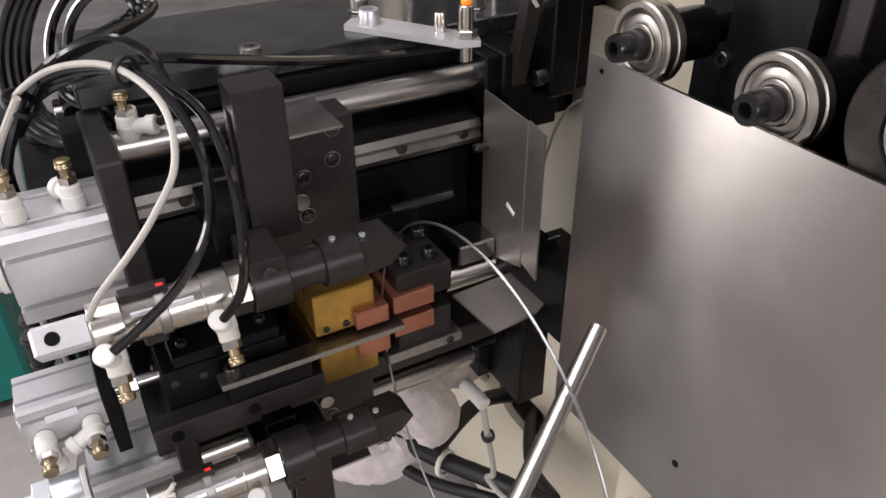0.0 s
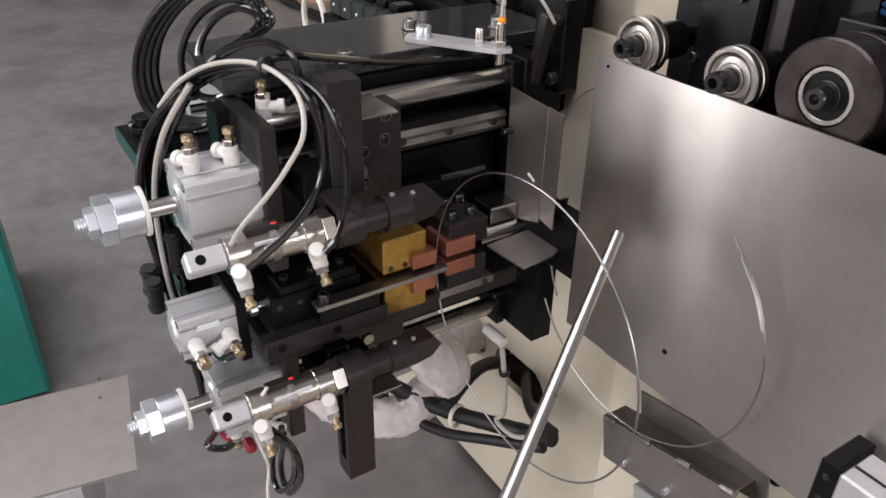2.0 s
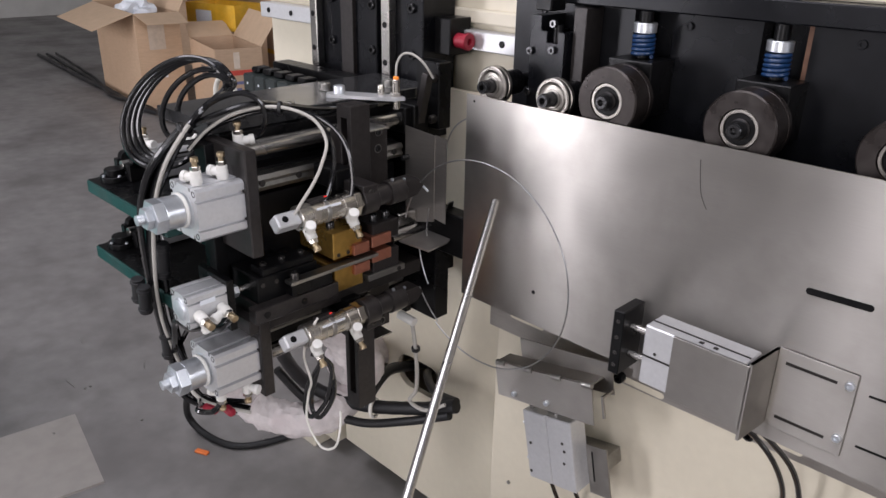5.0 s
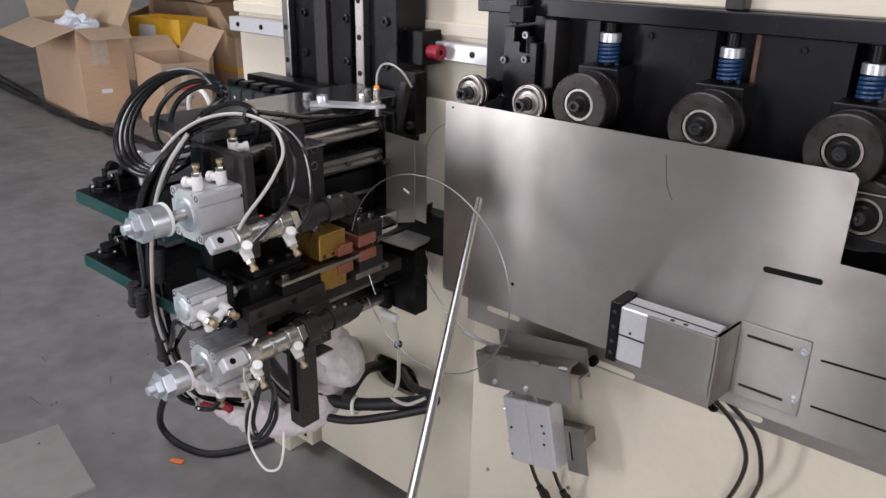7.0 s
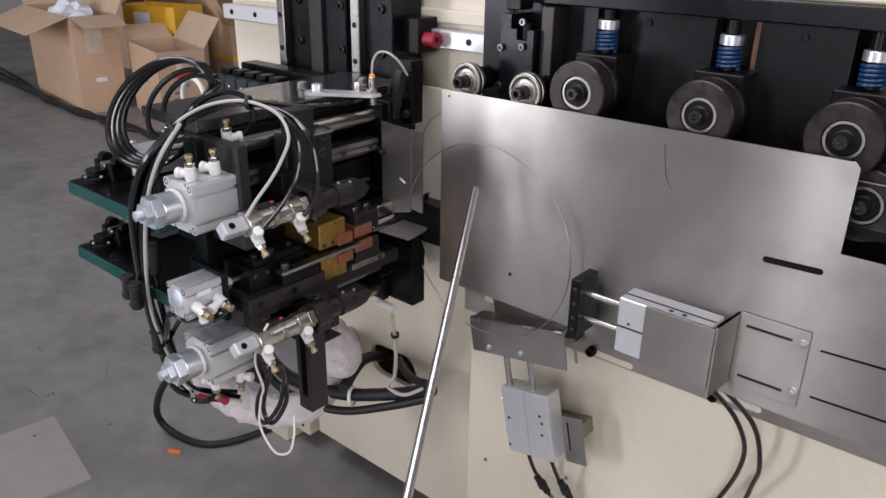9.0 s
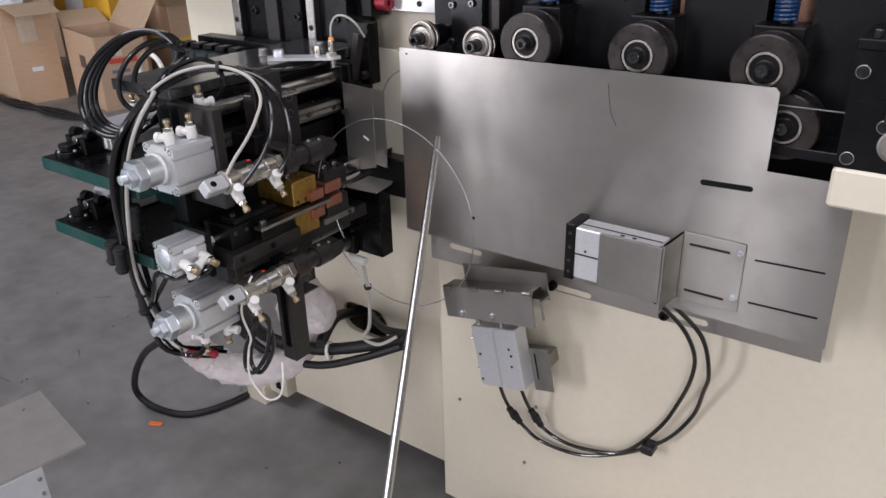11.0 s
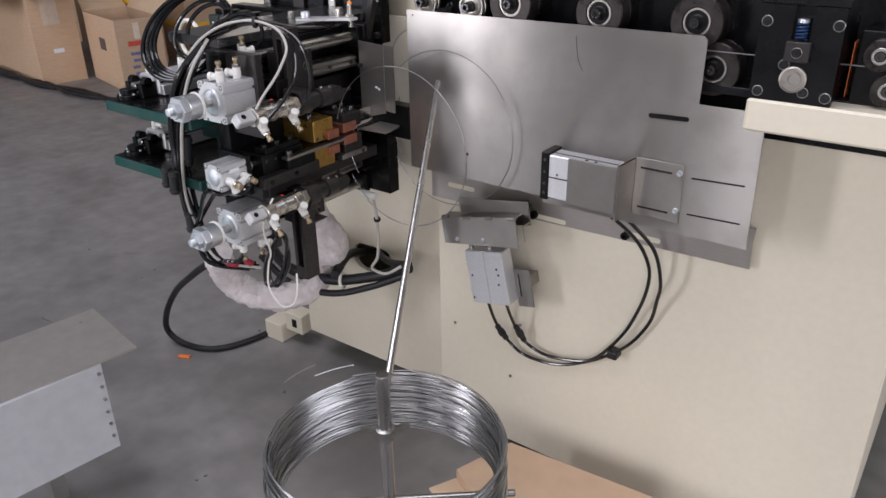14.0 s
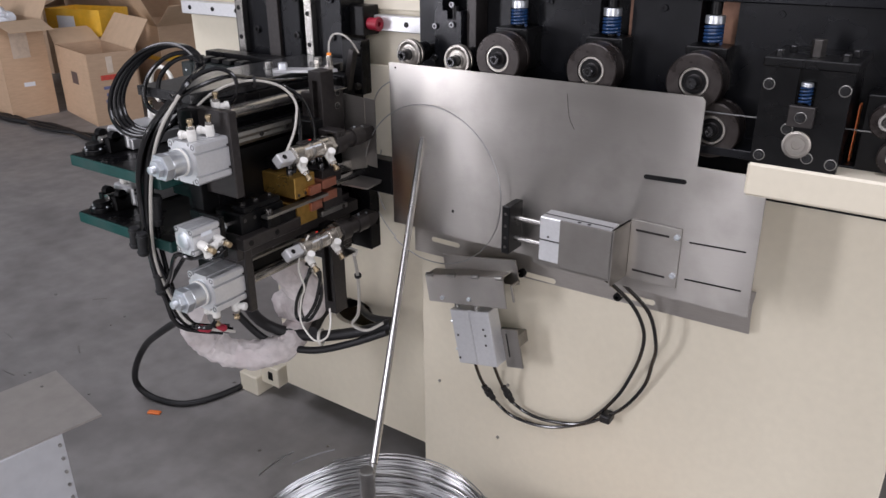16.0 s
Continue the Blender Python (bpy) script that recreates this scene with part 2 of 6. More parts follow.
def smooth_path(pts, step=6):
    pts = [Vector(p) for p in pts]
    out = []
    for k in range(len(pts) - 1):
        p0, p1, p2, p3 = pts[max(k - 1, 0)], pts[k], pts[k + 1], pts[min(k + 2, len(pts) - 1)]
        for n in range(step):
            t = n / step
            out.append(0.5 * ((2 * p1) + (p2 - p0) * t + (2 * p0 - 5 * p1 + 4 * p2 - p3) * t * t + (3 * p1 - p0 - 3 * p2 + p3) * t ** 3))
    out.append(pts[-1])
    return out


def add_tube(bm, pts, r, seg=8, step=6, wobble=None):
    """A round tube along a smooth path; wobble(k, angle) scales its radius."""
    path = smooth_path(pts, step) if step > 1 else [Vector(p) for p in pts]
    u, rings = None, []
    for k, p in enumerate(path):
        d = (path[min(k + 1, len(path) - 1)] - path[max(k - 1, 0)]).normalized()
        u = frame_of(d)[1] if u is None else (u - d * u.dot(d)).normalized()
        w = d.cross(u)
        ring = []
        for n in range(seg):
            a = 2 * math.pi * n / seg
            q = r * (wobble(k, a) if wobble else 1)
            ring.append(bm.verts.new(p + u * (q * math.cos(a)) + w * (q * math.sin(a))))
        rings.append(ring)
    for a, b in zip(rings, rings[1:]):
        for n in range(seg):
            bm.faces.new((a[n], a[(n + 1) % seg], b[(n + 1) % seg], b[n]))
    bm.faces.new(rings[0][::-1])
    bm.faces.new(rings[-1])
    return bm


def add_plate(bm, outline, axis, a, b, bev=0.0):
    """A flat plate: an outline in the two other axes, from a to b along the axis 0, 1 or 2."""
    def place(p, s):
        q = [0, 0, 0]
        q[axis] = s
        q[(axis + 1) % 3 if axis != 1 else 0], q[(axis + 2) % 3 if axis != 1 else 2] = p
        return q
    lo, hi = [bm.verts.new(place(p, a)) for p in outline], [bm.verts.new(place(p, b)) for p in outline]
    bm.faces.new(lo[::-1])
    bm.faces.new(hi)
    for k in range(len(outline)):
        j = (k + 1) % len(outline)
        bm.faces.new((lo[k], lo[j], hi[j], hi[k]))
    return bm


def B():
    return bmesh.new()


ORIGIN = {}


def finish(name, bm, material, origin, smooth=True):
    bmesh.ops.translate(bm, verts=bm.verts, vec=-Vector(origin))
    bmesh.ops.recalc_face_normals(bm, faces=bm.faces)
    me = bpy.data.meshes.new(name)
    bm.to_mesh(me)
    bm.free()
    me.materials.append(material if not isinstance(material, str) else M[material])
    if smooth:
        for p in me.polygons:
            p.use_smooth = True
        me.set_sharp_from_angle(angle=radians(32))
    return me


def thing(name, label, category, origin=(0, 0, 0), group=""):
    ob = new(name)
    ob.location = origin
    ob.empty_display_size = 0.02
    ORIGIN[ob] = Vector(origin)
    return tagged(ob, label, category, group)


def part(name, bm, material, parent, label=""):
    o = ORIGIN[parent]
    if material == "gunmetal" and name.endswith(("screw", "bolt")):
        material = "screw_steel"
    ob = new(name, finish(name, bm, material, o))
    ob.parent = parent
    ORIGIN[ob] = o
    return tagged(ob, label)


def solid(name, bm, material, label, category, origin=(0, 0, 0), group="", kind=""):
    ob = new(name, finish(name, bm, material, origin))
    ob.location = origin
    ORIGIN[ob] = Vector(origin)
    return tagged(ob, label, category, group, kind)


def cap_screw(bm, p, axis, r=0.005, h=0.006):
    """A socket-head screw: p is the middle of its seat."""
    add_lathe(bm, p, axis, [(-0.002, r * 0.6), (0, r * 0.6), (0, r), (h * 0.88, r), (h, r * 0.9), (h, r * 0.5), (h * 0.45, r * 0.48), (h * 0.45, 0)], 16)
    return bm


def hex_head(bm, p0, p1, r):
    return add_cyl(bm, p0, p1, r, seg=6, bev=0.0006)


# ---- hall ----
def hall():
    bm = B()
    add_box(bm, -14, 7, -7, 9, -0.12, 0.0, bev=0)
    solid("floor", bm, "floor", "worn grey concrete workshop floor with dark stains", "floor", kind="structure")
    # walls and roof are assumed and unseen; they enclose and shape the light
    bm = B()
    add_box(bm, -14, 7, 9, 9.2, 0, 6, bev=0)
    solid("wall_north", bm, "wall", "assumed plain plastered hall wall, out of view", "wall", kind="structure")
    bm = B()
    add_box(bm, -14.2, -14, -7, 9, 0, 6, bev=0)
    solid("wall_west", bm, "wall", "assumed plain plastered hall wall, out of view", "wall", kind="structure")
    bm = B()  # unseen south wall with two doorways and a window, the east doorway assumed
    for x0, x1, z0, z1 in ((-14, -6.4, 0, 6), (-6.4, -5.0, 4.35, 6), (-5.0, -1.5, 0, 6), (-1.5, -1.0, 0, 1.0), (-1.5, -1.0, 4.0, 6), (-1.0, 1.6, 0, 6), (1.6, 5.0, 4.2, 6), (5.0, 7, 0, 6)):
        add_box(bm, x0, x1, -7.2, -7, z0, z1, bev=0)
    solid("wall_south", bm, "wall", "assumed plastered hall wall, out of view, with openings for daylight", "wall", kind="structure")
    bm = B()
    for y0, y1, z0, z1 in ((-7, -1.9, 0, 6), (-1.9, 3.1, 0, 1.7), (-1.9, 3.1, 4.1, 6), (3.1, 9, 0, 6)):
        add_box(bm, 7, 7.2, y0, y1, z0, z1, bev=0)
    solid("wall_east", bm, "wall", "assumed plastered hall wall, out of view, with a window opening", "wall", kind="structure")
    bm = B()
    for x0, x1, y0, y1 in ((-14.2, -4.5, -7.2, 9.2), (2.1, 7.2, -7.2, 9.2), (-4.5, 2.1, -7.2, -2.4), (-4.5, 2.1, 0.0, 9.2)):
        add_box(bm, x0, x1, y0, y1, 6, 6.15, bev=0)
    solid("ceiling", bm, "roof", "assumed grey hall roof, out of view, with an opening for fill light", "ceiling", kind="structure")


hall()


# ---- machine body ----
def cabinets():
    t = thing("machine_cabinet", "cream painted steel machine cabinet on short feet", "cabinet", (0.1, 0.9, 0))
    bm = B()
    add_box(bm, -0.438, 0.645, 0.545, 1.45, 0.07, 1.11, bev=0.003)
    part("body", bm, "cream", t)
    for x in (-0.33, 0.56):
        for y in (0.62, 1.36):
            bm = B()
            add_box(bm, x - 0.04, x + 0.04, y - 0.04, y + 0.04, 0, 0.07, bev=0.003)
            part("foot", bm, "cream", t)
    for x, z in ((-0.384, 0.397), (-0.175, 0.46), (-0.2, 0.29)):
        bm = B()
        add_cyl(bm, (x, 0.546, z), (x, 0.541, z), 0.004, seg=10)
        part("screw", bm, "dull_steel", t)
    bm = B()
    add_box(bm, 0.343, 1.25, 0.386, 1.40, 1.111, 1.167, bev=0.004)
    s = solid("machine_table", bm, "cream", "thick cream painted steel table slab", "machine table", (0.8, 0.9, 1.112))
    for x in (1.15,):
        part("leg", add_box(B(), x - 0.04, x + 0.04, 1.25, 1.33, 0.0, 1.112, bev=0.003), "cream", s)

    u = thing("lower_cabinet", "cream painted lower cabinet with cable openings in its front", "cabinet", (-0.8, 0.9, 0))
    # front sheet, split at the level of its two cable openings
    x0, x1, z0, zm, z1, y0, y1 = -1.07, -0.44, 0.095, 0.458, 1.20, 0.625, 0.640
    holes = ((-0.915, 0.042, 0.042), (-0.755, 0.082, 0.045))

    def half(up):
        edge = []
        for cx, a, b in holes:
            flat = a - b
            edge += [(cx - flat - b * math.cos(q), zm + up * b * math.sin(q)) for q in (math.pi / 2 * k / 8 for k in range(9))]
            edge += [(cx + flat + b * math.sin(q), zm + up * b * math.cos(q)) for q in (math.pi / 2 * k / 8 for k in range(9))]
        far = z1 if up > 0 else z0
        return [(x0, zm)] + edge + [(x1, zm), (x1, far), (x0, far)]
    part("upper_front", add_plate(B(), half(1), 1, y0, y1), "cream", u)
    part("lower_front", add_plate(B(), half(-1), 1, y0, y1), "cream", u)
    bm = B()
    add_box(bm, -1.07, -0.44, 0.85, 1.45, 0.095, 1.2, bev=0)
    add_box(bm, -1.07, -1.06, 0.640, 0.85, 0.095, 1.2, bev=0)
    add_box(bm, -1.06, -0.44, 0.640, 0.85, 0.095, 0.107, bev=0)
    part("side_and_back", bm, "cream", u)
    bm = B()
    add_box(bm, -1.290, -1.204, 0.600, 0.690, 0.0, 0.075, bev=0.004)
    part("foot", bm, "cream", u)
    bm = B()
    add_box(bm, -1.203, -1.12, 0.625, 0.690, 0.05, 0.125, bev=0.003)
    part("bracket", bm, "cream", u)
    part("bracket_hole", add_box(B(), -1.165, -1.145, 0.622, 0.628, 0.075, 0.105, bev=0.0), "black", u)
    for x in (-1.0, -0.55):
        bm = B()
        add_box(bm, x - 0.05, x + 0.05, 1.3, 1.4, 0, 0.1, bev=0.003)
        part("foot", bm, "cream", u)

    bm = B()
    add_box(bm, -1.375, 0.9, 0.66, 0.72, 1.105, 1.75, bev=0.003)
    w = solid("upper_machine_panel", bm, "cream", "cream painted upright panel of the machine", "machine panel", (-0.5, 0.7, 1.2))
    bm = B()
    add_box(bm, -1.375, -0.45, 0.645, 0.66, 1.333, 1.36, bev=0.003)
    part("ledge", bm, "cream", w)
    part("top_ledge", add_box(B(), -0.42, 0.9, 0.530, 0.66, 1.4325, 1.475, bev=0.003), "cream", w)
    r = thing("guide_rail", "worn bright steel linear guide rail with bolt holes", "guide rail", (-0.9, 0.65, 1.3))
    part("rail", add_box(B(), -1.37, -0.45, 0.625, 0.66, 1.285, 1.322, bev=0.002), "alu", r)
    for k in range(9):
        x = -1.33 + k * 0.1
        part("bolt_hole", add_cyl(B(), (x, 0.6265, 1.304), (x, 0.6225, 1.304), 0.0065, seg=14), "black", r)


cabinets()


def back_panel():
    """Black mounting plate with slots for the pressure rollers and the long top bar."""
    t = thing("roller_panel", "black steel mounting plate with slots for the pressure rollers", "machine plate", (0, 0.56, 1.15))
    slots = ((-0.19, -0.125), (0.005, 0.07), (0.195, 0.26))
    top = [(1.1, 1.402)]
    for a, b in slots[::-1]:
        top += [(b, 1.402), (b, 1.31), (a, 1.31), (a, 1.402)]
    part("plate", add_plate(B(), [(-0.42, 1.155), (1.1, 1.155)] + top + [(-0.42, 1.402)], 1, 0.53, 0.56), "panel_black", t)
    for s, w in zip(slots, (0.012, 0.016, 0.05)):
        part("slot_back", add_box(B(), s[1] - w - 0.002, s[1] - 0.002, 0.563, 0.57, 1.3, 1.40, bev=0), "rust", t)
    # dark sheet added behind the slots to darken the view through them
    part("slot_backing", add_box(B(), -0.42, 1.1, 0.586, 0.592, 1.29, 1.4025, bev=0), "panel_black", t)
    # black sheet added to fill the dark gap below the plate
    part("skirt", add_box(B(), -0.42, 1.1, 0.531, 0.5445, 1.06, 1.1545, bev=0.001), "panel_black", t)
    part("top_bar", add_box(B(), -0.42, 1.1, 0.497, 0.56, 1.4035, 1.432, bev=0.002), "panel_black", t)
    for x in (-0.36, -0.1, 0.13, 0.33):
        part("screw", cap_screw(B(), (x, 0.53, 1.385), (0, -1, 0), 0.006, 0.004), "panel_black", t)
    part("lower_shelf", add_box(B(), -0.42, 0.9, 0.44, 0.53, 1.155, 1.17, bev=0.001), "panel_black", t)
    for x in (0.035,):
        part("clamp_nut", add_box(B(), x - 0.014, x + 0.014, 0.500, 0.529, 1.4325, 1.46, bev=0.003), "gunmetal", t)


back_panel()


def roller(x, slide=True, z=1.289, back=0.0):
    t = thing("pressure_roller", "black steel straightening roller on a ball bearing", "roller", (x, 0.5, z), "pressure rollers")
    R = 0.0485
    bm = B()
    add_lathe(bm, (x, 0.4165, z), (0, 1, 0), [(0.006, 0.0255), (0.0, 0.0265), (0.0, R - 0.002), (0.002, R), (0.034, R), (0.0355, R - 0.002), (0.037, R), (0.045, R), (0.047, R - 0.002), (0.047, 0.01)], 40)
    part("roller_tyre", bm, "roller", t)
    part("bearing_ring", add_ring(B(), (x, 0.418, z), (x, 0.4285, z), 0.0255, 0.0205), "bearing", t)
    part("bearing_seal", add_ring(B(), (x, 0.420, z), (x, 0.4285, z), 0.0205, 0.009), "black", t)
    part("inner_ring", add_ring(B(), (x, 0.417, z), (x, 0.4285, z), 0.0135, 0.009), "gunmetal", t)
    bm = B()
    add_cyl(bm, (x, 0.4145, z), (x, 0.53, z), 0.0125)
    part("shaft", bm, "black", t)
    bm = B()
    cap_screw(bm, (x, 0.4145, z), (0, -1, 0), 0.0095, 0.012)
    part("screw", bm, "oily_bolt", t)
    if slide:
        part("slide_block", add_box(B(), x - 0.036, x + 0.036, 0.468, 0.53, z - 0.025, z + 0.052, bev=0.0015), "black", t)
        zz = z + 0.0525
        add = [(x + 0.0145 * math.cos(a), 0.50 + 0.0145 * math.sin(a), zz + 0.003 + 0.0300 * a / 31.5) for a in (0.35 * n for n in range(91))]
        bm = add_tube(B(), add, 0.0028, 8, 1)
        part("spring_core", add_cyl(B(), (x, 0.50, zz), (x, 0.50, zz + 0.036), 0.009), "black", t)
        part("spring", bm, "blue", t, "blue painted coil spring")
        part("spring_cap", add_cyl(B(), (x, 0.50, zz + 0.036), (x, 0.50, zz + 0.050), 0.0168), "zinc", t)
        part("adjusting_bolt", add_cyl(B(), (x, 0.50, zz + 0.050), (x, 0.50, 1.403), 0.010), "black", t)
    t.location.y += back
    return t


for X, Z, Y in ((-0.153, 1.285, 0.0), (0.040, 1.280, 0.007), (0.226, 1.277, 0.014)):
    roller(X, True, Z, Y)
for X in (0.262,):
    roller(X, False, 1.197, 0.024)


def forming_bearing(x, z=1.279):
    t = thing("forming_bearing", "shiny steel ball bearing on a screwed shaft", "bearing", (x, 0.45, z), "wire forming bearings")
    R = 0.0305
    part("outer_ring", add_lathe(B(), (x, 0.4135, z), (0, 1, 0), [(0.001, R - 0.006), (0, R - 0.005), (0, R - 0.0015), (0.0015, R), (0.0075, R), (0.009, R - 0.0025), (0.0105, R), (0.0165, R), (0.018, R - 0.0015), (0.018, R - 0.008)], 40), "bearing", t)
    part("seal", add_lathe(B(), (x, 0.415, z), (0, 1, 0), [(0.001, R - 0.0058), (0, R - 0.007), (0.001, R - 0.0095), (0, R - 0.012), (0.0, 0.015), (0.002, 0.0148)], 36), "bearing", t)
    part("inner_ring", add_ring(B(), (x, 0.4135, z), (x, 0.4275, z), 0.0145, 0.010), "bearing", t)
    bm = B()
    add_cyl(bm, (x, 0.412, z), (x, 0.53, z), 0.0115)
    add_cyl(bm, (x, 0.440, z), (x, 0.475, z), 0.02)
    part("shaft", bm, "black", t)
    part("screw", cap_screw(B(), (x, 0.412, z), (0, -1, 0), 0.0105, 0.022), "oily_bolt", t)
    return t


forming_bearing(-0.367, 1.276)
forming_bearing(-0.246, 1.274)


def forming_head():
    t = thing("bending_unit", "black steel wire bending unit with socket screws", "bending unit", (-0.3, 0.5, 1.2))
    part("block", add_plate(B(), [(-0.338, 1.172), (-0.272, 1.172), (-0.272, 1.362), (-0.284, 1.362), (-0.284, 1.345), (-0.306, 1.345), (-0.306, 1.362), (-0.318, 1.362), (-0.318, 1.385), (-0.338, 1.385)], 1, 0.47, 0.53), "panel_black", t)
    part("slide_pin", add_cyl(B(), (-0.295, 0.485, 1.345), (-0.295, 0.485, 1.372), 0.009), "black", t)
    for x, z in ((-0.335, 1.33), (-0.292, 1.335), (-0.335, 1.265), (-0.29, 1.262), (-0.292, 1.375)):
        part("screw", cap_screw(B(), (x, 0.47, z), (0, -1, 0), 0.0062, 0.006), "oily_bolt", t)
    part("side_cover", add_box(B(), -0.268, -0.245, 0.485, 0.53, 1.28, 1.40, bev=0.001), "gunmetal", t)
    part("clamp", add_box(B(), -0.325, -0.295, 0.462, 0.50, 1.393, 1.42, bev=0.002), "black", t)
    part("clamp_bolt", add_cyl(B(), (-0.31, 0.48, 1.42), (-0.31, 0.48, 1.47), 0.011), "black", t)


forming_head()


def feed_block():
    t = thing("feed_roller_block", "black steel feed block with spring and bearing", "feed block", (0.41, 0.45, 1.152))
    part("housing", add_box(B(), 0.347, 0.470, 0.404, 0.53, 1.1675, 1.322, bev=0.002), "black", t)
    part("front_plate", add_plate(B(), [(0.344, 1.1675), (0.472, 1.1675), (0.472, 1.322), (0.424, 1.322), (0.424, 1.268), (0.396, 1.268), (0.396, 1.322), (0.344, 1.322)], 1, 0.390, 0.404), "black", t)
    part("top_plate", add_box(B(), 0.342, 0.476, 0.388, 0.53, 1.3225, 1.336, bev=0.0015), "black", t)
    part("spring", add_tube(B(), [(0.41 + 0.008 * math.cos(a), 0.392 + 0.006 * math.sin(a), 1.27 + 0.026 * a / 31.4) for a in (0.5 * k for k in range(64))], 0.0018, 6, 1), "blue", t)
    part("spring_cap", add_cyl(B(), (0.41, 0.392, 1.296), (0.41, 0.392, 1.302), 0.009), "zinc", t)
    part("slide", add_box(B(), 0.391, 0.429, 0.380, 0.39, 1.235, 1.267, bev=0.001), "gunmetal", t)
    part("bearing", add_lathe(B(), (0.41, 0.390, 1.206), (0, -1, 0), [(0, 0.0215), (0.004, 0.0215), (0.0045, 0.018), (0.0035, 0.0175), (0.0035, 0.0135), (0.0045, 0.013), (0.0045, 0.0075), (0.002, 0.007), (0.002, 0.0)], 32), "bearing", t)
    for x, z in ((0.355, 1.295), (0.463, 1.295), (0.357, 1.181), (0.463, 1.181), (0.392, 1.228), (0.428, 1.186), (0.41, 1.25)):
        part("screw", cap_screw(B(), (x, 0.390 if z != 1.25 else 0.380, z), (0, -1, 0), 0.0068, 0.0035), "oily_bolt", t)
        # bright ring added for the reflection round the screw head
        part("screw_seat", add_ring(B(), (x, 0.3895 if z != 1.25 else 0.3795, z), (x, 0.392, z), 0.0092, 0.0072, 18), "dull_steel", t)
    for x, y in ((0.362, 0.40), (0.372, 0.45), (0.455, 0.40), (0.462, 0.45)):
        part("hex_bolt", hex_head(B(), (x, y, 1.336), (x, y, 1.347), 0.0065), "oily_bolt", t)
    part("centre_bolt", hex_head(B(), (0.41, 0.43, 1.336), (0.41, 0.43, 1.362), 0.011), "gunmetal", t)
    part("red_guard", add_box(B(), 0.477, 0.479, 0.475, 0.50, 1.168, 1.26, bev=0), "orange", t)
    for x in (0.525, 0.60):
        r = thing("straightening_roller", "small black grooved wire straightening roller", "roller", (x, 0.47, 1.24), "straightening rollers")
        for z in (1.25, 1.197):
            part("roller_tyre", add_lathe(B(), (x + (0.02 if z < 1.22 else 0), 0.42, z), (0, 1, 0), [(0, 0.012), (0, 0.024), (0.002, 0.026), (0.009, 0.026), (0.011, 0.023), (0.013, 0.026), (0.02, 0.026), (0.02, 0.01)], 28), "roller", r)
            part("bearing_ring", add_ring(B(), (x + (0.02 if z < 1.22 else 0), 0.418, z), (x + (0.02 if z < 1.22 else 0), 0.43, z), 0.0135, 0.008), "steel", r)
            part("screw", cap_screw(B(), (x + (0.02 if z < 1.22 else 0), 0.424, z), (0, -1, 0), 0.0075, 0.009), "gunmetal", r)
        part("mount", add_box(B(), x - 0.035, x + 0.04, 0.44, 0.53, 1.1675, 1.285, bev=0.0015), "black", r)
        part("hex_bolt", hex_head(B(), (x, 0.46, 1.285), (x, 0.46, 1.305), 0.007), "zinc", r)


feed_block()


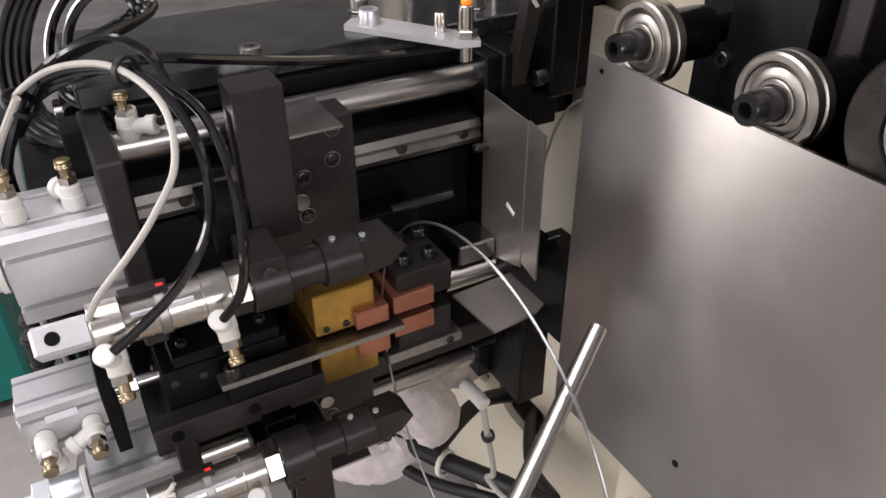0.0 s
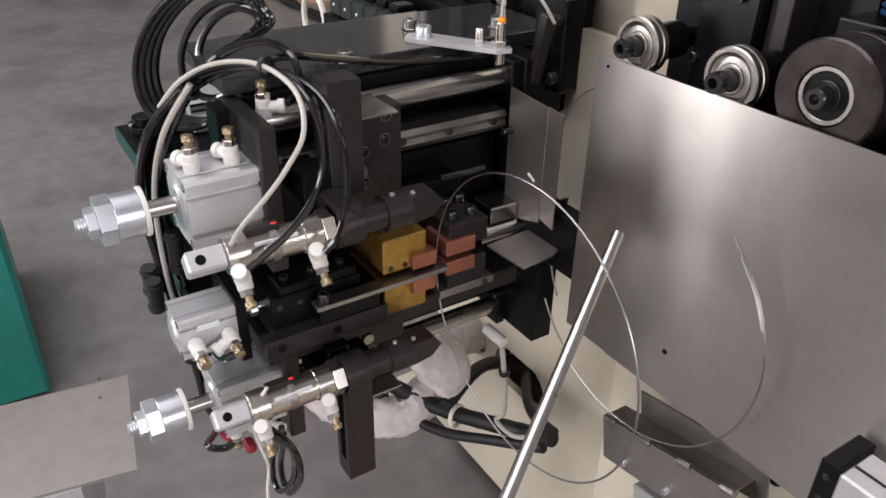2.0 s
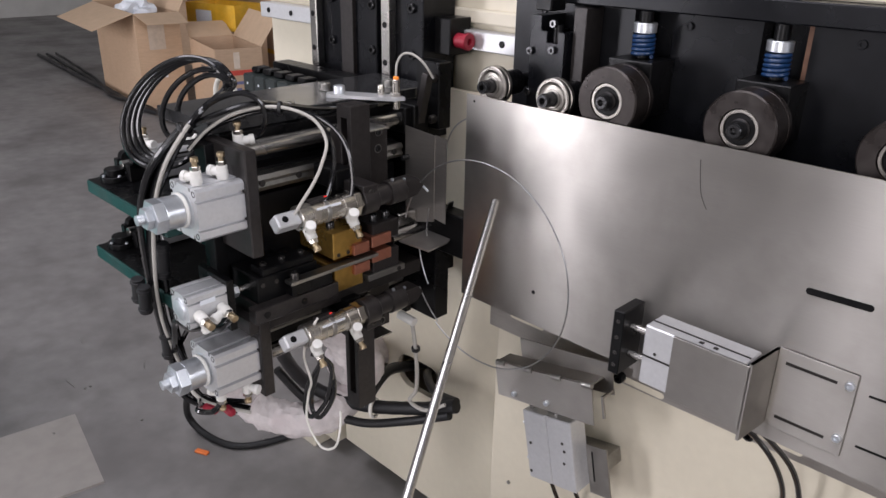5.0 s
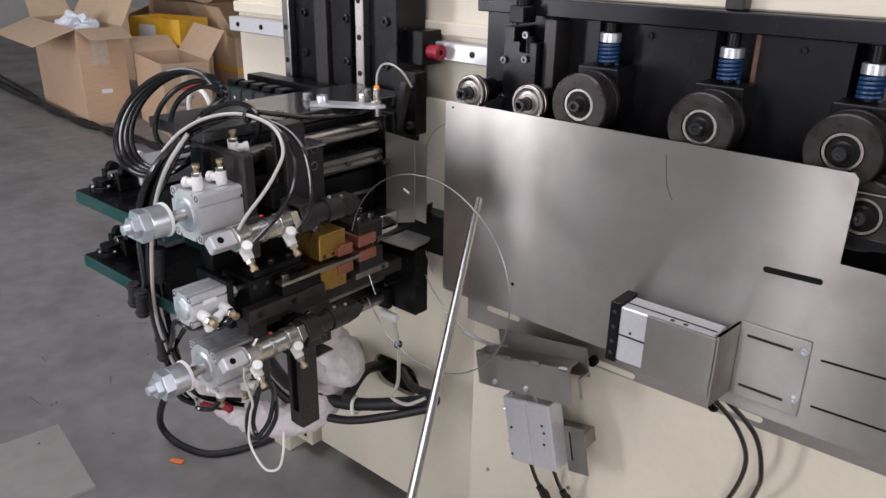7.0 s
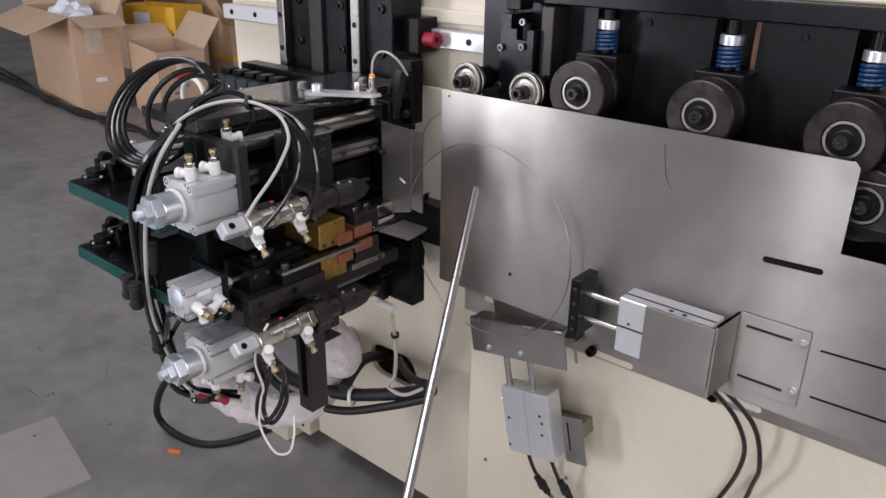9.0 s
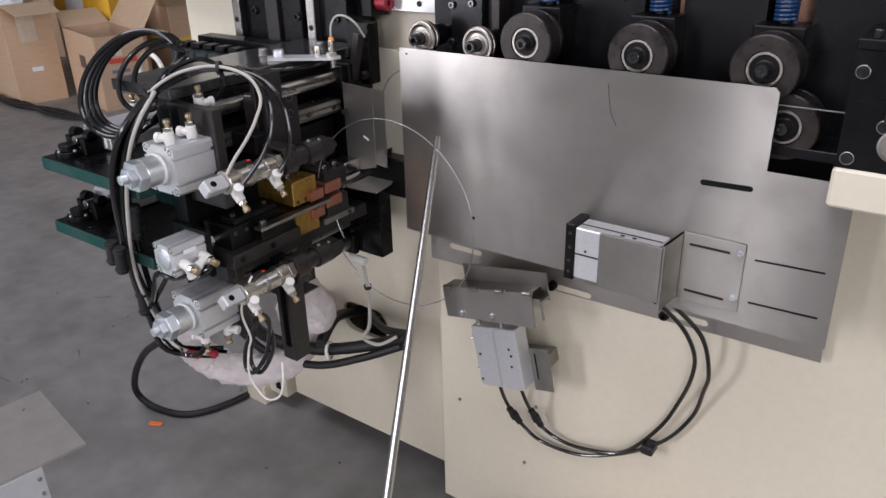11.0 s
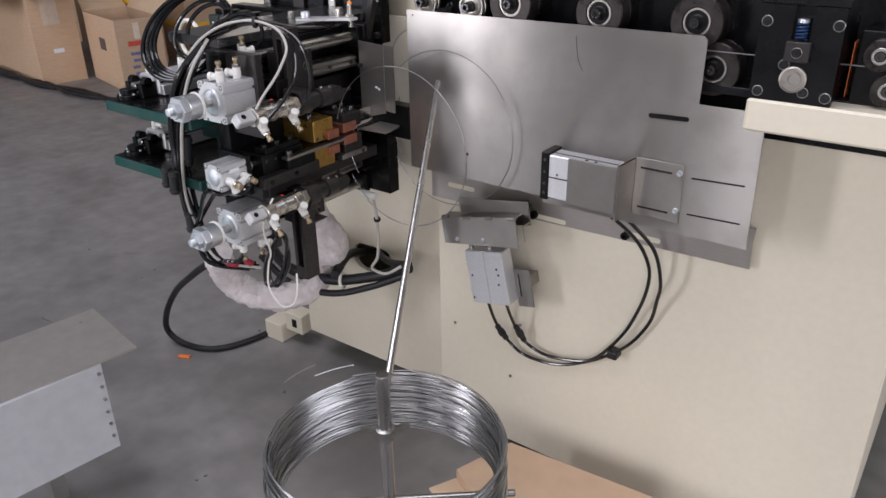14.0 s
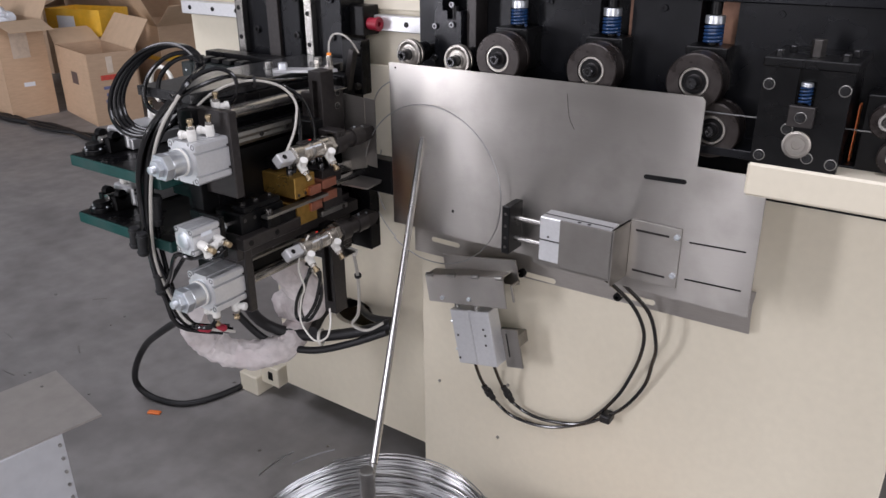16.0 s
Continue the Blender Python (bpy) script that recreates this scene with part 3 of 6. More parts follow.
def plate_and_brackets():
    # large front sheet with a step, a long slot, two guide slots and a small hole
    t = thing("guard_plate", "large brushed stainless guard plate with scratches and slots", "guard plate", (-0.08, 0.41, 1.05))
    outline = [(-0.415, 0.892), (-0.052, 0.893), (-0.052, 0.88), (0.379, 0.88), (0.375, 1.139), (0.257, 1.139), (0.257, 1.252), (0.251, 1.259), (-0.415, 1.257)]
    bm = B()
    add_plate(bm, outline, 1, 0.409, 0.412)
    part("sheet", bm, "sheet", t)

    def slot(x0, z0, x1, z1, r, y):
        d = Vector((x1 - x0, 0, z1 - z0)).normalized()
        a0 = math.atan2(d.z, d.x)
        pts = [(x1 + r * math.cos(a0 + a), z1 + r * math.sin(a0 + a)) for a in (-math.pi / 2 + math.pi * k / 8 for k in range(9))]
        pts += [(x0 + r * math.cos(a0 + a), z0 + r * math.sin(a0 + a)) for a in (math.pi / 2 + math.pi * k / 8 for k in range(9))]
        return add_plate(B(), pts, 1, y - 0.0008, y)
    part("long_slot", slot(0.169, 1.1055, 0.238, 1.1078, 0.0044, 0.409), "black", t, "dark open slot")
    part("guide_slot", slot(0.262, 0.998, 0.358, 1.002, 0.0015, 0.409), "black", t)
    part("guide_slot", slot(0.262, 0.925, 0.36, 0.928, 0.0015, 0.409), "black", t)
    part("scratch", add_tube(B(), [(0.004, 0.4089, 1.236), (0.007, 0.4088, 1.213), (0.012, 0.4088, 1.19), (0.022, 0.4089, 1.172)], 0.0005, 6, 5), "gunmetal", t)
    part("small_hole", add_cyl(B(), (-0.251, 0.409, 0.952), (-0.251, 0.4082, 0.952), 0.0034, seg=14, bev=0), "black", t)
    part("small_hole", add_cyl(B(), (-0.398, 0.409, 1.247), (-0.398, 0.4082, 1.247), 0.002, seg=10, bev=0), "black", t)
    for x in (-0.3, 0.1, 0.3):
        part("stand_off", add_cyl(B(), (x, 0.412, 0.95), (x, 0.545, 0.95), 0.008, seg=12), "dull_steel", t)

    t = thing("angle_bracket", "bent stainless angle bracket with slots and black knobs", "bracket", (-0.03, 0.53, 0.8))
    outline = [(-0.443, 0.772), (0.366, 0.787), (0.363, 0.847), (0.366, 0.878), (-0.443, 0.878)]
    part("sheet", add_plate(B(), outline, 1, 0.526, 0.529), "thin_sheet", t)
    for x0, x1, z in ((-0.385, -0.315, 0.815), (-0.125, -0.058, 0.788), (0.105, 0.17, 0.80)):
        part("slot", slot(x0, z, x1, z, 0.006, 0.526), "cream", t, "open slot showing the cream cabinet")
    for x, z in ((-0.135, 0.791), (0.098, 0.797)):
        bm = B()
        cap_screw(bm, (x, 0.526, z), (0, -1, 0), 0.0095, 0.014)
        part("knob", bm, "black", t)
    for x in (-0.39, 0.33):
        part("spacer", add_box(B(), x - 0.02, x + 0.02, 0.529, 0.5452, 0.80, 0.85, bev=0), "dull_steel", t)


plate_and_brackets()


# ---- ring stop: guided cylinder whose black end plate slides out ----
def stop_slide():
    t = thing("stop_cylinder", "silver guided air cylinder bolted to a bent steel bracket", "air cylinder", (0.06, 0.38, 0.97))
    part("body", add_box(B(), -0.008, 0.135, 0.345, 0.392, 0.921, 1.012, bev=0.002), "alu", t)
    for z in (0.966,):
        part("groove", add_box(B(), -0.007, 0.036, 0.3438, 0.3455, z - 0.0012, z + 0.0012, bev=0), "gunmetal", t)
    part("switch_slot", add_box(B(), -0.006, 0.133, 0.3625, 0.3655, 1.0122, 1.0128, bev=0), "gunmetal", t)
    for x in (0.07, 0.09):
        part("switch_slot", add_box(B(), x - 0.003, x + 0.003, 0.352, 0.357, 1.0122, 1.0132, bev=0), "gunmetal", t)
    for z in (0.974,):
        part("port_screw", add_cyl(B(), (0.012, 0.3445, z), (0.012, 0.3425, z), 0.0022, seg=10), "gunmetal", t)
    part("bracket_front", add_box(B(), 0.037, 0.143, 0.340, 0.344, 0.919, 1.014, bev=0.0006), "sheet", t)
    part("bracket_bend", add_plate(B(), [(0.141, 0.34), (0.145, 0.34), (0.151, 0.405), (0.151, 0.4082), (0.147, 0.4082), (0.141, 0.345)], 2, 0.905, 1.018), "sheet", t)
    part("bracket_foot", add_box(B(), 0.151, 0.247, 0.4045, 0.4082, 0.903, 1.021, bev=0.0006), "sheet", t)
    for z in (1.002, 0.921):
        part("bracket_slot", add_box(B(), 0.162, 0.225, 0.4038, 0.4048, z - 0.002, z + 0.002, bev=0), "gunmetal", t)
    for z in (1.005, 0.929):
        part("screw", cap_screw(B(), (0.240, 0.4045, z), (0, -1, 0), 0.0055, 0.006), "zinc", t)
    m = thing("stop_plate", "black end plate on two bright guide rods", "stop plate", (-0.02, 0.37, 0.965))
    part("end_plate", add_box(B(), -0.026, -0.0085, 0.345, 0.40, 0.915, 1.016, bev=0.0015), "black", m)
    for z in (0.945, 0.988):
        part("guide_rod", add_cyl(B(), (-0.0085, 0.368, z), (0.12, 0.368, z), 0.0055), "shaft", m)
    for z in (0.93, 0.95, 0.975, 1.0):
        part("screw", cap_screw(B(), (-0.017, 0.345, z), (0, -1, 0), 0.003, 0.001), "gunmetal", m)
    return m


STOP = stop_slide()


# ---- ring pusher under the plate: leaning guided cylinder with a hinged flap ----
def pusher():
    lean = Matrix.Translation((-0.216, 0.462, 0.6315)) @ Matrix.Rotation(radians(-12), 4, "Y") @ Matrix.Translation((0.25, -0.50, -0.575))

    def leaning(bm):
        bmesh.ops.transform(bm, matrix=lean, verts=bm.verts)
        return bm
    t = thing("pusher_cylinder", "silver twin-rod air cylinder leaning on the cabinet front", "air cylinder", (-0.25, 0.51, 0.55))
    bm = B()
    add_box(bm, -0.302, -0.249, 0.478, 0.522, 0.505, 0.645, bev=0.002)
    add_box(bm, -0.247, -0.194, 0.478, 0.522, 0.505, 0.645, bev=0.002)
    add_box(bm, -0.250, -0.246, 0.481, 0.522, 0.505, 0.645, bev=0)
    part("body", leaning(bm), "alu", t)
    for x, z in ((-0.29, 0.58), (-0.215, 0.56), (-0.212, 0.585), (-0.296, 0.52), (-0.215, 0.6)):
        part("port_screw", leaning(add_cyl(B(), (x, 0.4785, z), (x, 0.4765, z), 0.003, seg=10)), "gunmetal", t)
    for z in (0.53, 0.605):
        part("nozzle", leaning(add_cyl(B(), (-0.3055, 0.50, z), (-0.321, 0.50, z), 0.0035, seg=10)), "zinc", t)
    part("mounting_plate", leaning(add_box(B(), -0.194, -0.150, 0.518, 0.522, 0.488, 0.587, bev=0.0006)), "sheet", t)
    part("stand_off", leaning(add_box(B(), -0.285, -0.165, 0.522, 0.5825, 0.53, 0.56, bev=0.001)), "dull_steel", t)
    part("wire_slot", leaning(add_box(B(), -0.183, -0.180, 0.5172, 0.5182, 0.515, 0.575, bev=0)), "black", t)
    f = thing("hinged_flap", "bent sheet-metal flap with a hinge on two rods", "pusher flap", (-0.26, 0.49, 0.66))
    part("front_leaf", leaning(add_plate(B(), [(-0.352, 0.666), (-0.138, 0.660), (-0.135, 0.734), (-0.350, 0.734)], 1, 0.472, 0.475)), "sheet", f)
    part("rear_leaf", leaning(add_plate(B(), [(-0.318, 0.704), (-0.120, 0.704), (-0.120, 0.762), (-0.318, 0.771)], 1, 0.512, 0.515)), "sheet", f)
    part("rear_lip", leaning(add_plate(B(), [(0.512, 0.714), (0.48, 0.714), (0.48, 0.674), (0.484, 0.674), (0.484, 0.710), (0.512, 0.710)][::-1], 0, -0.124, -0.120)), "sheet", f)
    for k in range(4):
        part("hinge_knuckle", leaning(add_cyl(B(), (-0.347 + 0.064 * k, 0.474, 0.733), (-0.327 + 0.064 * k, 0.474, 0.733), 0.0055, seg=14)), "dull_steel", f)
    part("hinge_leaf", leaning(add_box(B(), -0.348, -0.138, 0.476, 0.512, 0.7315, 0.7345, bev=0)), "sheet", f)
    for x in (-0.31, -0.235):
        part("screw", leaning(cap_screw(B(), (x, 0.472, 0.678), (0, -1, 0), 0.005, 0.006)), "zinc", f)
    part("rod_head", leaning(add_box(B(), -0.318, -0.215, 0.4755, 0.51, 0.670, 0.690, bev=0.001)), "dull_steel", f)
    for x in (-0.29, -0.235):
        part("rod", leaning(add_cyl(B(), (x, 0.495, 0.53), (x, 0.495, 0.672), 0.006)), "shaft", f)
    return f, (lean.to_3x3() @ Vector((0, 0, 1))).normalized()


FLAP, FLAP_AXIS = pusher()


def cylinder_hoses():
    t = thing("twin_hoses", "two black air hoses looped across the cabinet front", "air hose", (0, 0.52, 0.5))
    a = [(-0.231, 0.462, 0.560), (-0.232, 0.475, 0.545), (-0.225, 0.50, 0.478), (-0.200, 0.525, 0.415), (-0.147, 0.53, 0.384), (-0.056, 0.53, 0.391), (0.029, 0.53, 0.4325), (0.093, 0.53, 0.481), (0.138, 0.53, 0.530), (0.173, 0.53, 0.5955), (0.188, 0.515, 0.66), (0.198, 0.495, 0.72), (0.183, 0.475, 0.80), (0.14, 0.44, 0.865), (0.115, 0.38, 0.925)]
    b = [(-0.177, 0.462, 0.570), (-0.178, 0.475, 0.555), (-0.172, 0.50, 0.495), (-0.152, 0.525, 0.432), (-0.098, 0.528, 0.410), (-0.033, 0.528, 0.416), (0.043, 0.528, 0.446), (0.109, 0.528, 0.535), (0.1435, 0.525, 0.6156), (0.165, 0.51, 0.69), (0.168, 0.495, 0.75), (0.145, 0.475, 0.81), (0.10, 0.45, 0.86), (0.075, 0.40, 0.90), (0.07, 0.37, 0.925)]
    part("hose", add_tube(B(), a, 0.0042, 10), "hose_black", t)
    part("hose", add_tube(B(), b, 0.0042, 10), "hose_black", t)
    for p, q in (((-0.222, 0.505, 0.462), (-0.203, 0.523, 0.420)), ((-0.168, 0.508, 0.478), (-0.150, 0.525, 0.432))):
        bm = B()
        p, q = Vector(p), Vector(q)
        add_cyl(bm, p, q, 0.0075, seg=14)
        add_cyl(bm, p.lerp(q, 0.35), p.lerp(q, 0.65), 0.0105, seg=6)
        part("connector", bm, "rubber", t)
    part("cable_clip", add_box(B(), 0.083, 0.108, 0.512, 0.546, 0.472, 0.492, bev=0.003), "rubber", t)


cylinder_hoses()


# ---- butt-welding head ----
def welding_frame():
    t = thing("welding_head_frame", "black steel frame of the welding head with guide shafts", "machine frame", (-0.66, 0.3, 1.0))
    part("rear_wall", add_box(B(), -0.70, -0.635, 0.07, 0.47, 0.80, 1.205, bev=0.002), "black", t)
    part("top_plate", add_box(B(), -0.79, -0.622, 0.05, 0.53, 1.2065, 1.2265, bev=0.0015), "gloss_black", t)
    part("top_bar", add_box(B(), -0.635, -0.612, 0.07, 0.44, 1.19, 1.2055, bev=0.001), "black", t)
    part("end_plate", add_box(B(), -0.66, -0.50, 0.425, 0.462, 0.795, 1.0, bev=0.002), "black", t)
    part("end_plate", add_box(B(), -0.66, -0.56, 0.425, 0.462, 1.0, 1.21, bev=0.002), "black", t)
    part("end_bar", add_box(B(), -0.62, -0.42, 0.412, 0.446, 0.955, 1.035, bev=0.002), "black", t)
    part("mounting_beam", add_box(B(), -0.70, -0.645, 0.4625, 0.63, 0.80, 0.88, bev=0.002), "black", t)
    for z in (1.183, 0.815):
        part("guide_shaft", add_cyl(B(), (-0.59, 0.05, z), (-0.59, 0.425, z), 0.0135, seg=28), "shaft", t)
        part("shaft_clamp", add_box(B(), -0.612, -0.568, 0.41, 0.426, z - 0.024, z + 0.024, bev=0.002), "black", t)
    for z in (1.128, 0.872):
        bm = B()
        add_plate(bm, [(-0.60, z - 0.013), (-0.578, z - 0.013), (-0.574, z - 0.006), (-0.578, z), (-0.574, z + 0.006), (-0.578, z + 0.013), (-0.60, z + 0.013)], 1, 0.07, 0.41)
        part("linear_rail", bm, "dull_steel", t)
        part("rail_support", add_box(B(), -0.636, -0.6, 0.07, 0.41, z - 0.018, z + 0.018, bev=0.001), "black", t)
        for k in range(5):
            part("rail_screw", add_cyl(B(), (-0.577, 0.11 + 0.07 * k, z), (-0.5738, 0.11 + 0.07 * k, z), 0.0055, seg=14), "gunmetal", t)
    # lower deck with the jaw slide
    part("deck", add_box(B(), -0.635, -0.515, 0.03, 0.40, 0.905, 0.932, bev=0.0015), "gunmetal", t)
    part("middle_wall", add_box(B(), -0.635, -0.60, 0.07, 0.41, 0.9325, 1.10, bev=0.001), "black", t)
    part("cross_bracket", add_box(B(), -0.60, -0.565, 0.20, 0.33, 1.045, 1.068, bev=0.0015), "black", t)
    part("silver_clip", add_box(B(), -0.575, -0.53, 0.36, 0.404, 1.0, 1.024, bev=0.002), "steel", t)
    part("lower_shaft", add_cyl(B(), (-0.535, 0.34, 0.985), (-0.535, 0.425, 0.985), 0.013, seg=24), "shaft", t)
    for z0, z1 in ((1.035, 1.205), (0.785, 0.955)):
        part("cylinder_mount", add_box(B(), -0.63, -0.512, 0.0455, 0.066, z0, z1, bev=0.002), "gunmetal", t)
    part("mount_spacer", add_box(B(), -0.635, -0.60, 0.03, 0.07, 0.80, 1.2, bev=0.001), "black", t)
    for x, y in ((-0.615, 0.196), (-0.71, 0.34), (-0.66, 0.45)):
        bm = B()
        hex_head(bm, (x, y, 1.2265), (x, y, 1.2285), 0.012)
        cap_screw(bm, (x, y, 1.2285), (0, 0, 1), 0.0095, 0.012)
        part("top_bolt", bm, "dull_steel", t)
    bm = B()
    cap_screw(bm, (-0.648, 0.324, 1.2325), (0, 0, 1), 0.0105, 0.014)
    part("arm_bolt", bm, "zinc", t)
    part("sensor_arm", add_plate(B(), [(-0.672, 0.315), (-0.655, 0.30), (-0.552, 0.370), (-0.546, 0.390), (-0.566, 0.398), (-0.668, 0.335)], 2, 1.2268, 1.2325), "alu", t)
    bm = B()
    add_cyl(bm, (-0.563, 0.384, 1.2326), (-0.563, 0.384, 1.262), 0.007, seg=14)
    add_cyl(bm, (-0.563, 0.384, 1.2326), (-0.563, 0.384, 1.240), 0.011, seg=6)
    add_cyl(bm, (-0.563, 0.384, 1.21), (-0.563, 0.384, 1.2268), 0.007, seg=14)
    s = part("proximity_sensor", bm, "nickel", t, "bright threaded proximity sensor")
    part("indicator", add_cyl(B(), (-0.563, 0.384, 1.2622), (-0.563, 0.384, 1.267), 0.005, seg=12), "glow_orange", s)
    part("sensor_cable", add_tube(B(), [(-0.563, 0.384, 1.268), (-0.562, 0.386, 1.29), (-0.556, 0.394, 1.305), (-0.54, 0.402, 1.306), (-0.522, 0.412, 1.292), (-0.517, 0.43, 1.265)], 0.002, 8), "hose_grey", t)
    part("sensor_screw", cap_screw(B(), (-0.59, 0.372, 1.2326), (0, 0, 1), 0.006, 0.018), "nickel", t)
    # dark pin added where the bracket carries grease
    part("shock_absorber", add_cyl(B(), (-0.565, 0.30, 1.07), (-0.565, 0.37, 1.07), 0.005, seg=14), "oily_bolt", t)
    for z in (1.12, 0.86):
        part("stop_screw", add_cyl(B(), (-0.555, 0.39, z), (-0.555, 0.425, z), 0.0048, seg=12), "oily_bolt", t)
    part("upper_bar", add_box(B(), -0.605, -0.545, 0.472, 0.505, 1.16, 1.283, bev=0.002), "black", t)
    part("upper_bar_foot", add_box(B(), -0.64, -0.57, 0.4625, 0.5, 1.12, 1.1595, bev=0.001), "black", t)
    for z in (1.18, 1.255):
        part("bar_screw", cap_screw(B(), (-0.556, 0.472, z), (0, -1, 0), 0.008, 0.012), "gunmetal", t)
    part("tilted_link", add_box(B(), -0.562, -0.548, 0.435, 0.452, 1.175, 1.27, bev=0.001, turn=Matrix.Rotation(radians(14), 4, "Y")), "gunmetal", t)


welding_frame()


def deflector():
    t = thing("ring_deflector", "thin folded stainless deflector sheet", "deflector", (-0.51, 0.41, 1.08))
    part("sheet", add_plate(B(), [(-0.562, 0.99), (-0.486, 1.012), (-0.486, 1.172), (-0.562, 1.177)], 1, 0.405, 0.407), "thin_sheet", t)
    part("folded_edge", add_plate(B(), [(-0.486, 0.406), (-0.452, 0.400), (-0.452, 0.402), (-0.486, 0.408)], 2, 1.018, 1.173), "thin_sheet", t)
    part("slit", add_box(B(), -0.515, -0.50, 0.4042, 0.405, 1.068, 1.072, bev=0, turn=Matrix.Rotation(radians(25), 4, "Y")), "paper", t)
    t = thing("guide_tab", "flat grey steel wire guide tab", "guide plate", (-0.475, 0.37, 0.985))
    part("tab", add_plate(B(), [(-0.508, 0.339), (-0.437, 0.345), (-0.442, 0.397), (-0.46, 0.43), (-0.514, 0.43)], 2, 0.984, 0.987), "thin_sheet", t)


deflector()


def jaws():
    t = thing("clamp_jaws", "golden bronze clamp blocks with copper electrodes", "welding jaws", (-0.53, 0.21, 0.99))
    for z0, z1 in ((0.993, 1.04), (0.932, 0.979)):
        part("bronze_block", add_box(B(), -0.60, -0.503, 0.190, 0.251, z0, z1, bev=0.0015), "brass", t)
    for y in (0.2, 0.22):
        part("screw", cap_screw(B(), (-0.503, y, 1.0), (1, 0, 0), 0.0035, 0.001), "gunmetal", t)
    for z0, z1 in ((0.992, 1.012), (0.956, 0.976)):
        part("electrode", add_box(B(), -0.545, -0.496, 0.228, 0.262, z0, z1, bev=0.001), "copper", t)
    for x, y in ((-0.53, 0.205), (-0.56, 0.235)):
        part("bolt", cap_screw(B(), (x, y, 1.04), (0, 0, 1), 0.0075, 0.011), "oily_bolt", t)
    d = thing("fixed_jaws", "dark steel fixed jaw blocks with copper electrodes", "welding jaws", (-0.54, 0.31, 0.99))
    part("block", add_box(B(), -0.60, -0.503, 0.275, 0.335, 1.0, 1.034, bev=0.0015), "gunmetal", d)
    part("block", add_box(B(), -0.60, -0.503, 0.275, 0.335, 0.932, 0.98, bev=0.0015), "gunmetal", d)
    part("bridge", add_box(B(), -0.60, -0.56, 0.275, 0.335, 0.98, 1.0, bev=0), "black", d)
    for z0, z1 in ((0.995, 1.015), (0.966, 0.986)):
        part("electrode", add_box(B(), -0.55, -0.497, 0.268, 0.312, z0, z1, bev=0.001), "copper", d)
    for x, y in ((-0.52, 0.29), (-0.52, 0.318), (-0.555, 0.30), (-0.558, 0.325)):
        part("bolt", cap_screw(B(), (x, y, 1.034), (0, 0, 1), 0.0075, 0.012), "oily_bolt", d)
    part("base_clip", add_box(B(), -0.56, -0.498, 0.26, 0.345, 0.9325, 0.944, bev=0.001), "dull_steel", d)
    part("clip_screw", cap_screw(B(), (-0.498, 0.33, 0.938), (1, 0, 0), 0.0045, 0.002), "gunmetal", d)
    b = thing("jaw_slide", "black steel jaw slide with a flat pusher bar", "slide", (-0.54, 0.1, 0.96))
    part("slide_block", add_box(B(), -0.595, -0.515, 0.05, 0.165, 0.9325, 0.998, bev=0.002), "black", b)
    part("top_rail", add_box(B(), -0.553, -0.517, 0.062, 0.16, 0.9985, 1.010, bev=0.0015), "black", b)
    for y in (0.075, 0.11, 0.147):
        part("rail_screw", cap_screw(B(), (-0.535, y, 1.010), (0, 0, 1), 0.0055, 0.004), "gunmetal", b)
    part("side_bar", add_box(B(), -0.5145, -0.492, 0.03, 0.19, 0.933, 0.958, bev=0.0015), "gunmetal", b)
    for y in (0.05, 0.12):
        part("bar_hole", add_cyl(B(), (-0.492, y, 0.946), (-0.4912, y, 0.946), 0.006, seg=14, bev=0), "black", b)
    for y in (0.06, 0.085):
        part("screw", cap_screw(B(), (-0.515, y, 0.985), (1, 0, 0), 0.0038, 0.001), "gunmetal", b)
    part("bar_seat", add_box(B(), -0.56, -0.495, 0.1, 0.18, 0.9585, 0.9805, bev=0.001), "black", b)
    part("pusher_bar", add_box(B(), -0.508, -0.488, 0.095, 0.275, 0.981, 0.987, bev=0.0008), "dull_steel", b)
    part("bar_bolt", cap_screw(B(), (-0.498, 0.108, 0.987), (0, 0, 1), 0.0075, 0.012), "gunmetal", b)
    return t, b


JAW_PARTS = jaws()


def hose_fitting(parent, p, direction, side, knob=True):
    """A white push-in elbow with a knurled flow-control screw."""
    p, d, s = Vector(p), Vector(direction).normalized(), Vector(side).normalized()
    bm = B()
    add_lathe(bm, p, d, [(0, 0), (0, 0.0078), (0.004, 0.0088), (0.012, 0.0088), (0.0125, 0.0082), (0.020, 0.0082), (0.0215, 0.007), (0.0215, 0)], 18)
    add_lathe(bm, p + d * 0.0105, s, [(0, 0), (0, 0.0066), (0.016, 0.0066), (0.0165, 0.0082), (0.023, 0.0082), (0.024, 0.007), (0.024, 0)], 18)
    f = part("fitting", bm, "white_plastic", parent, "white plastic elbow fitting")
    if knob:
        part("collar", hex_head(B(), p + d * 0.0215, p + d * 0.028, 0.0074), "nickel", f)
        bm = B()
        add_lathe(bm, p + d * 0.028, d, [(0, 0), (0, 0.0042), (0.006, 0.0042), (0.0062, 0.0058), (0.0075, 0.0062), (0.0085, 0.0058), (0.0095, 0.0062), (0.0105, 0.0058), (0.0125, 0.006), (0.013, 0.005), (0.013, 0)], 14)
        part("flow_screw", bm, "brass_screw", f, "brass flow-control screw")
    return f


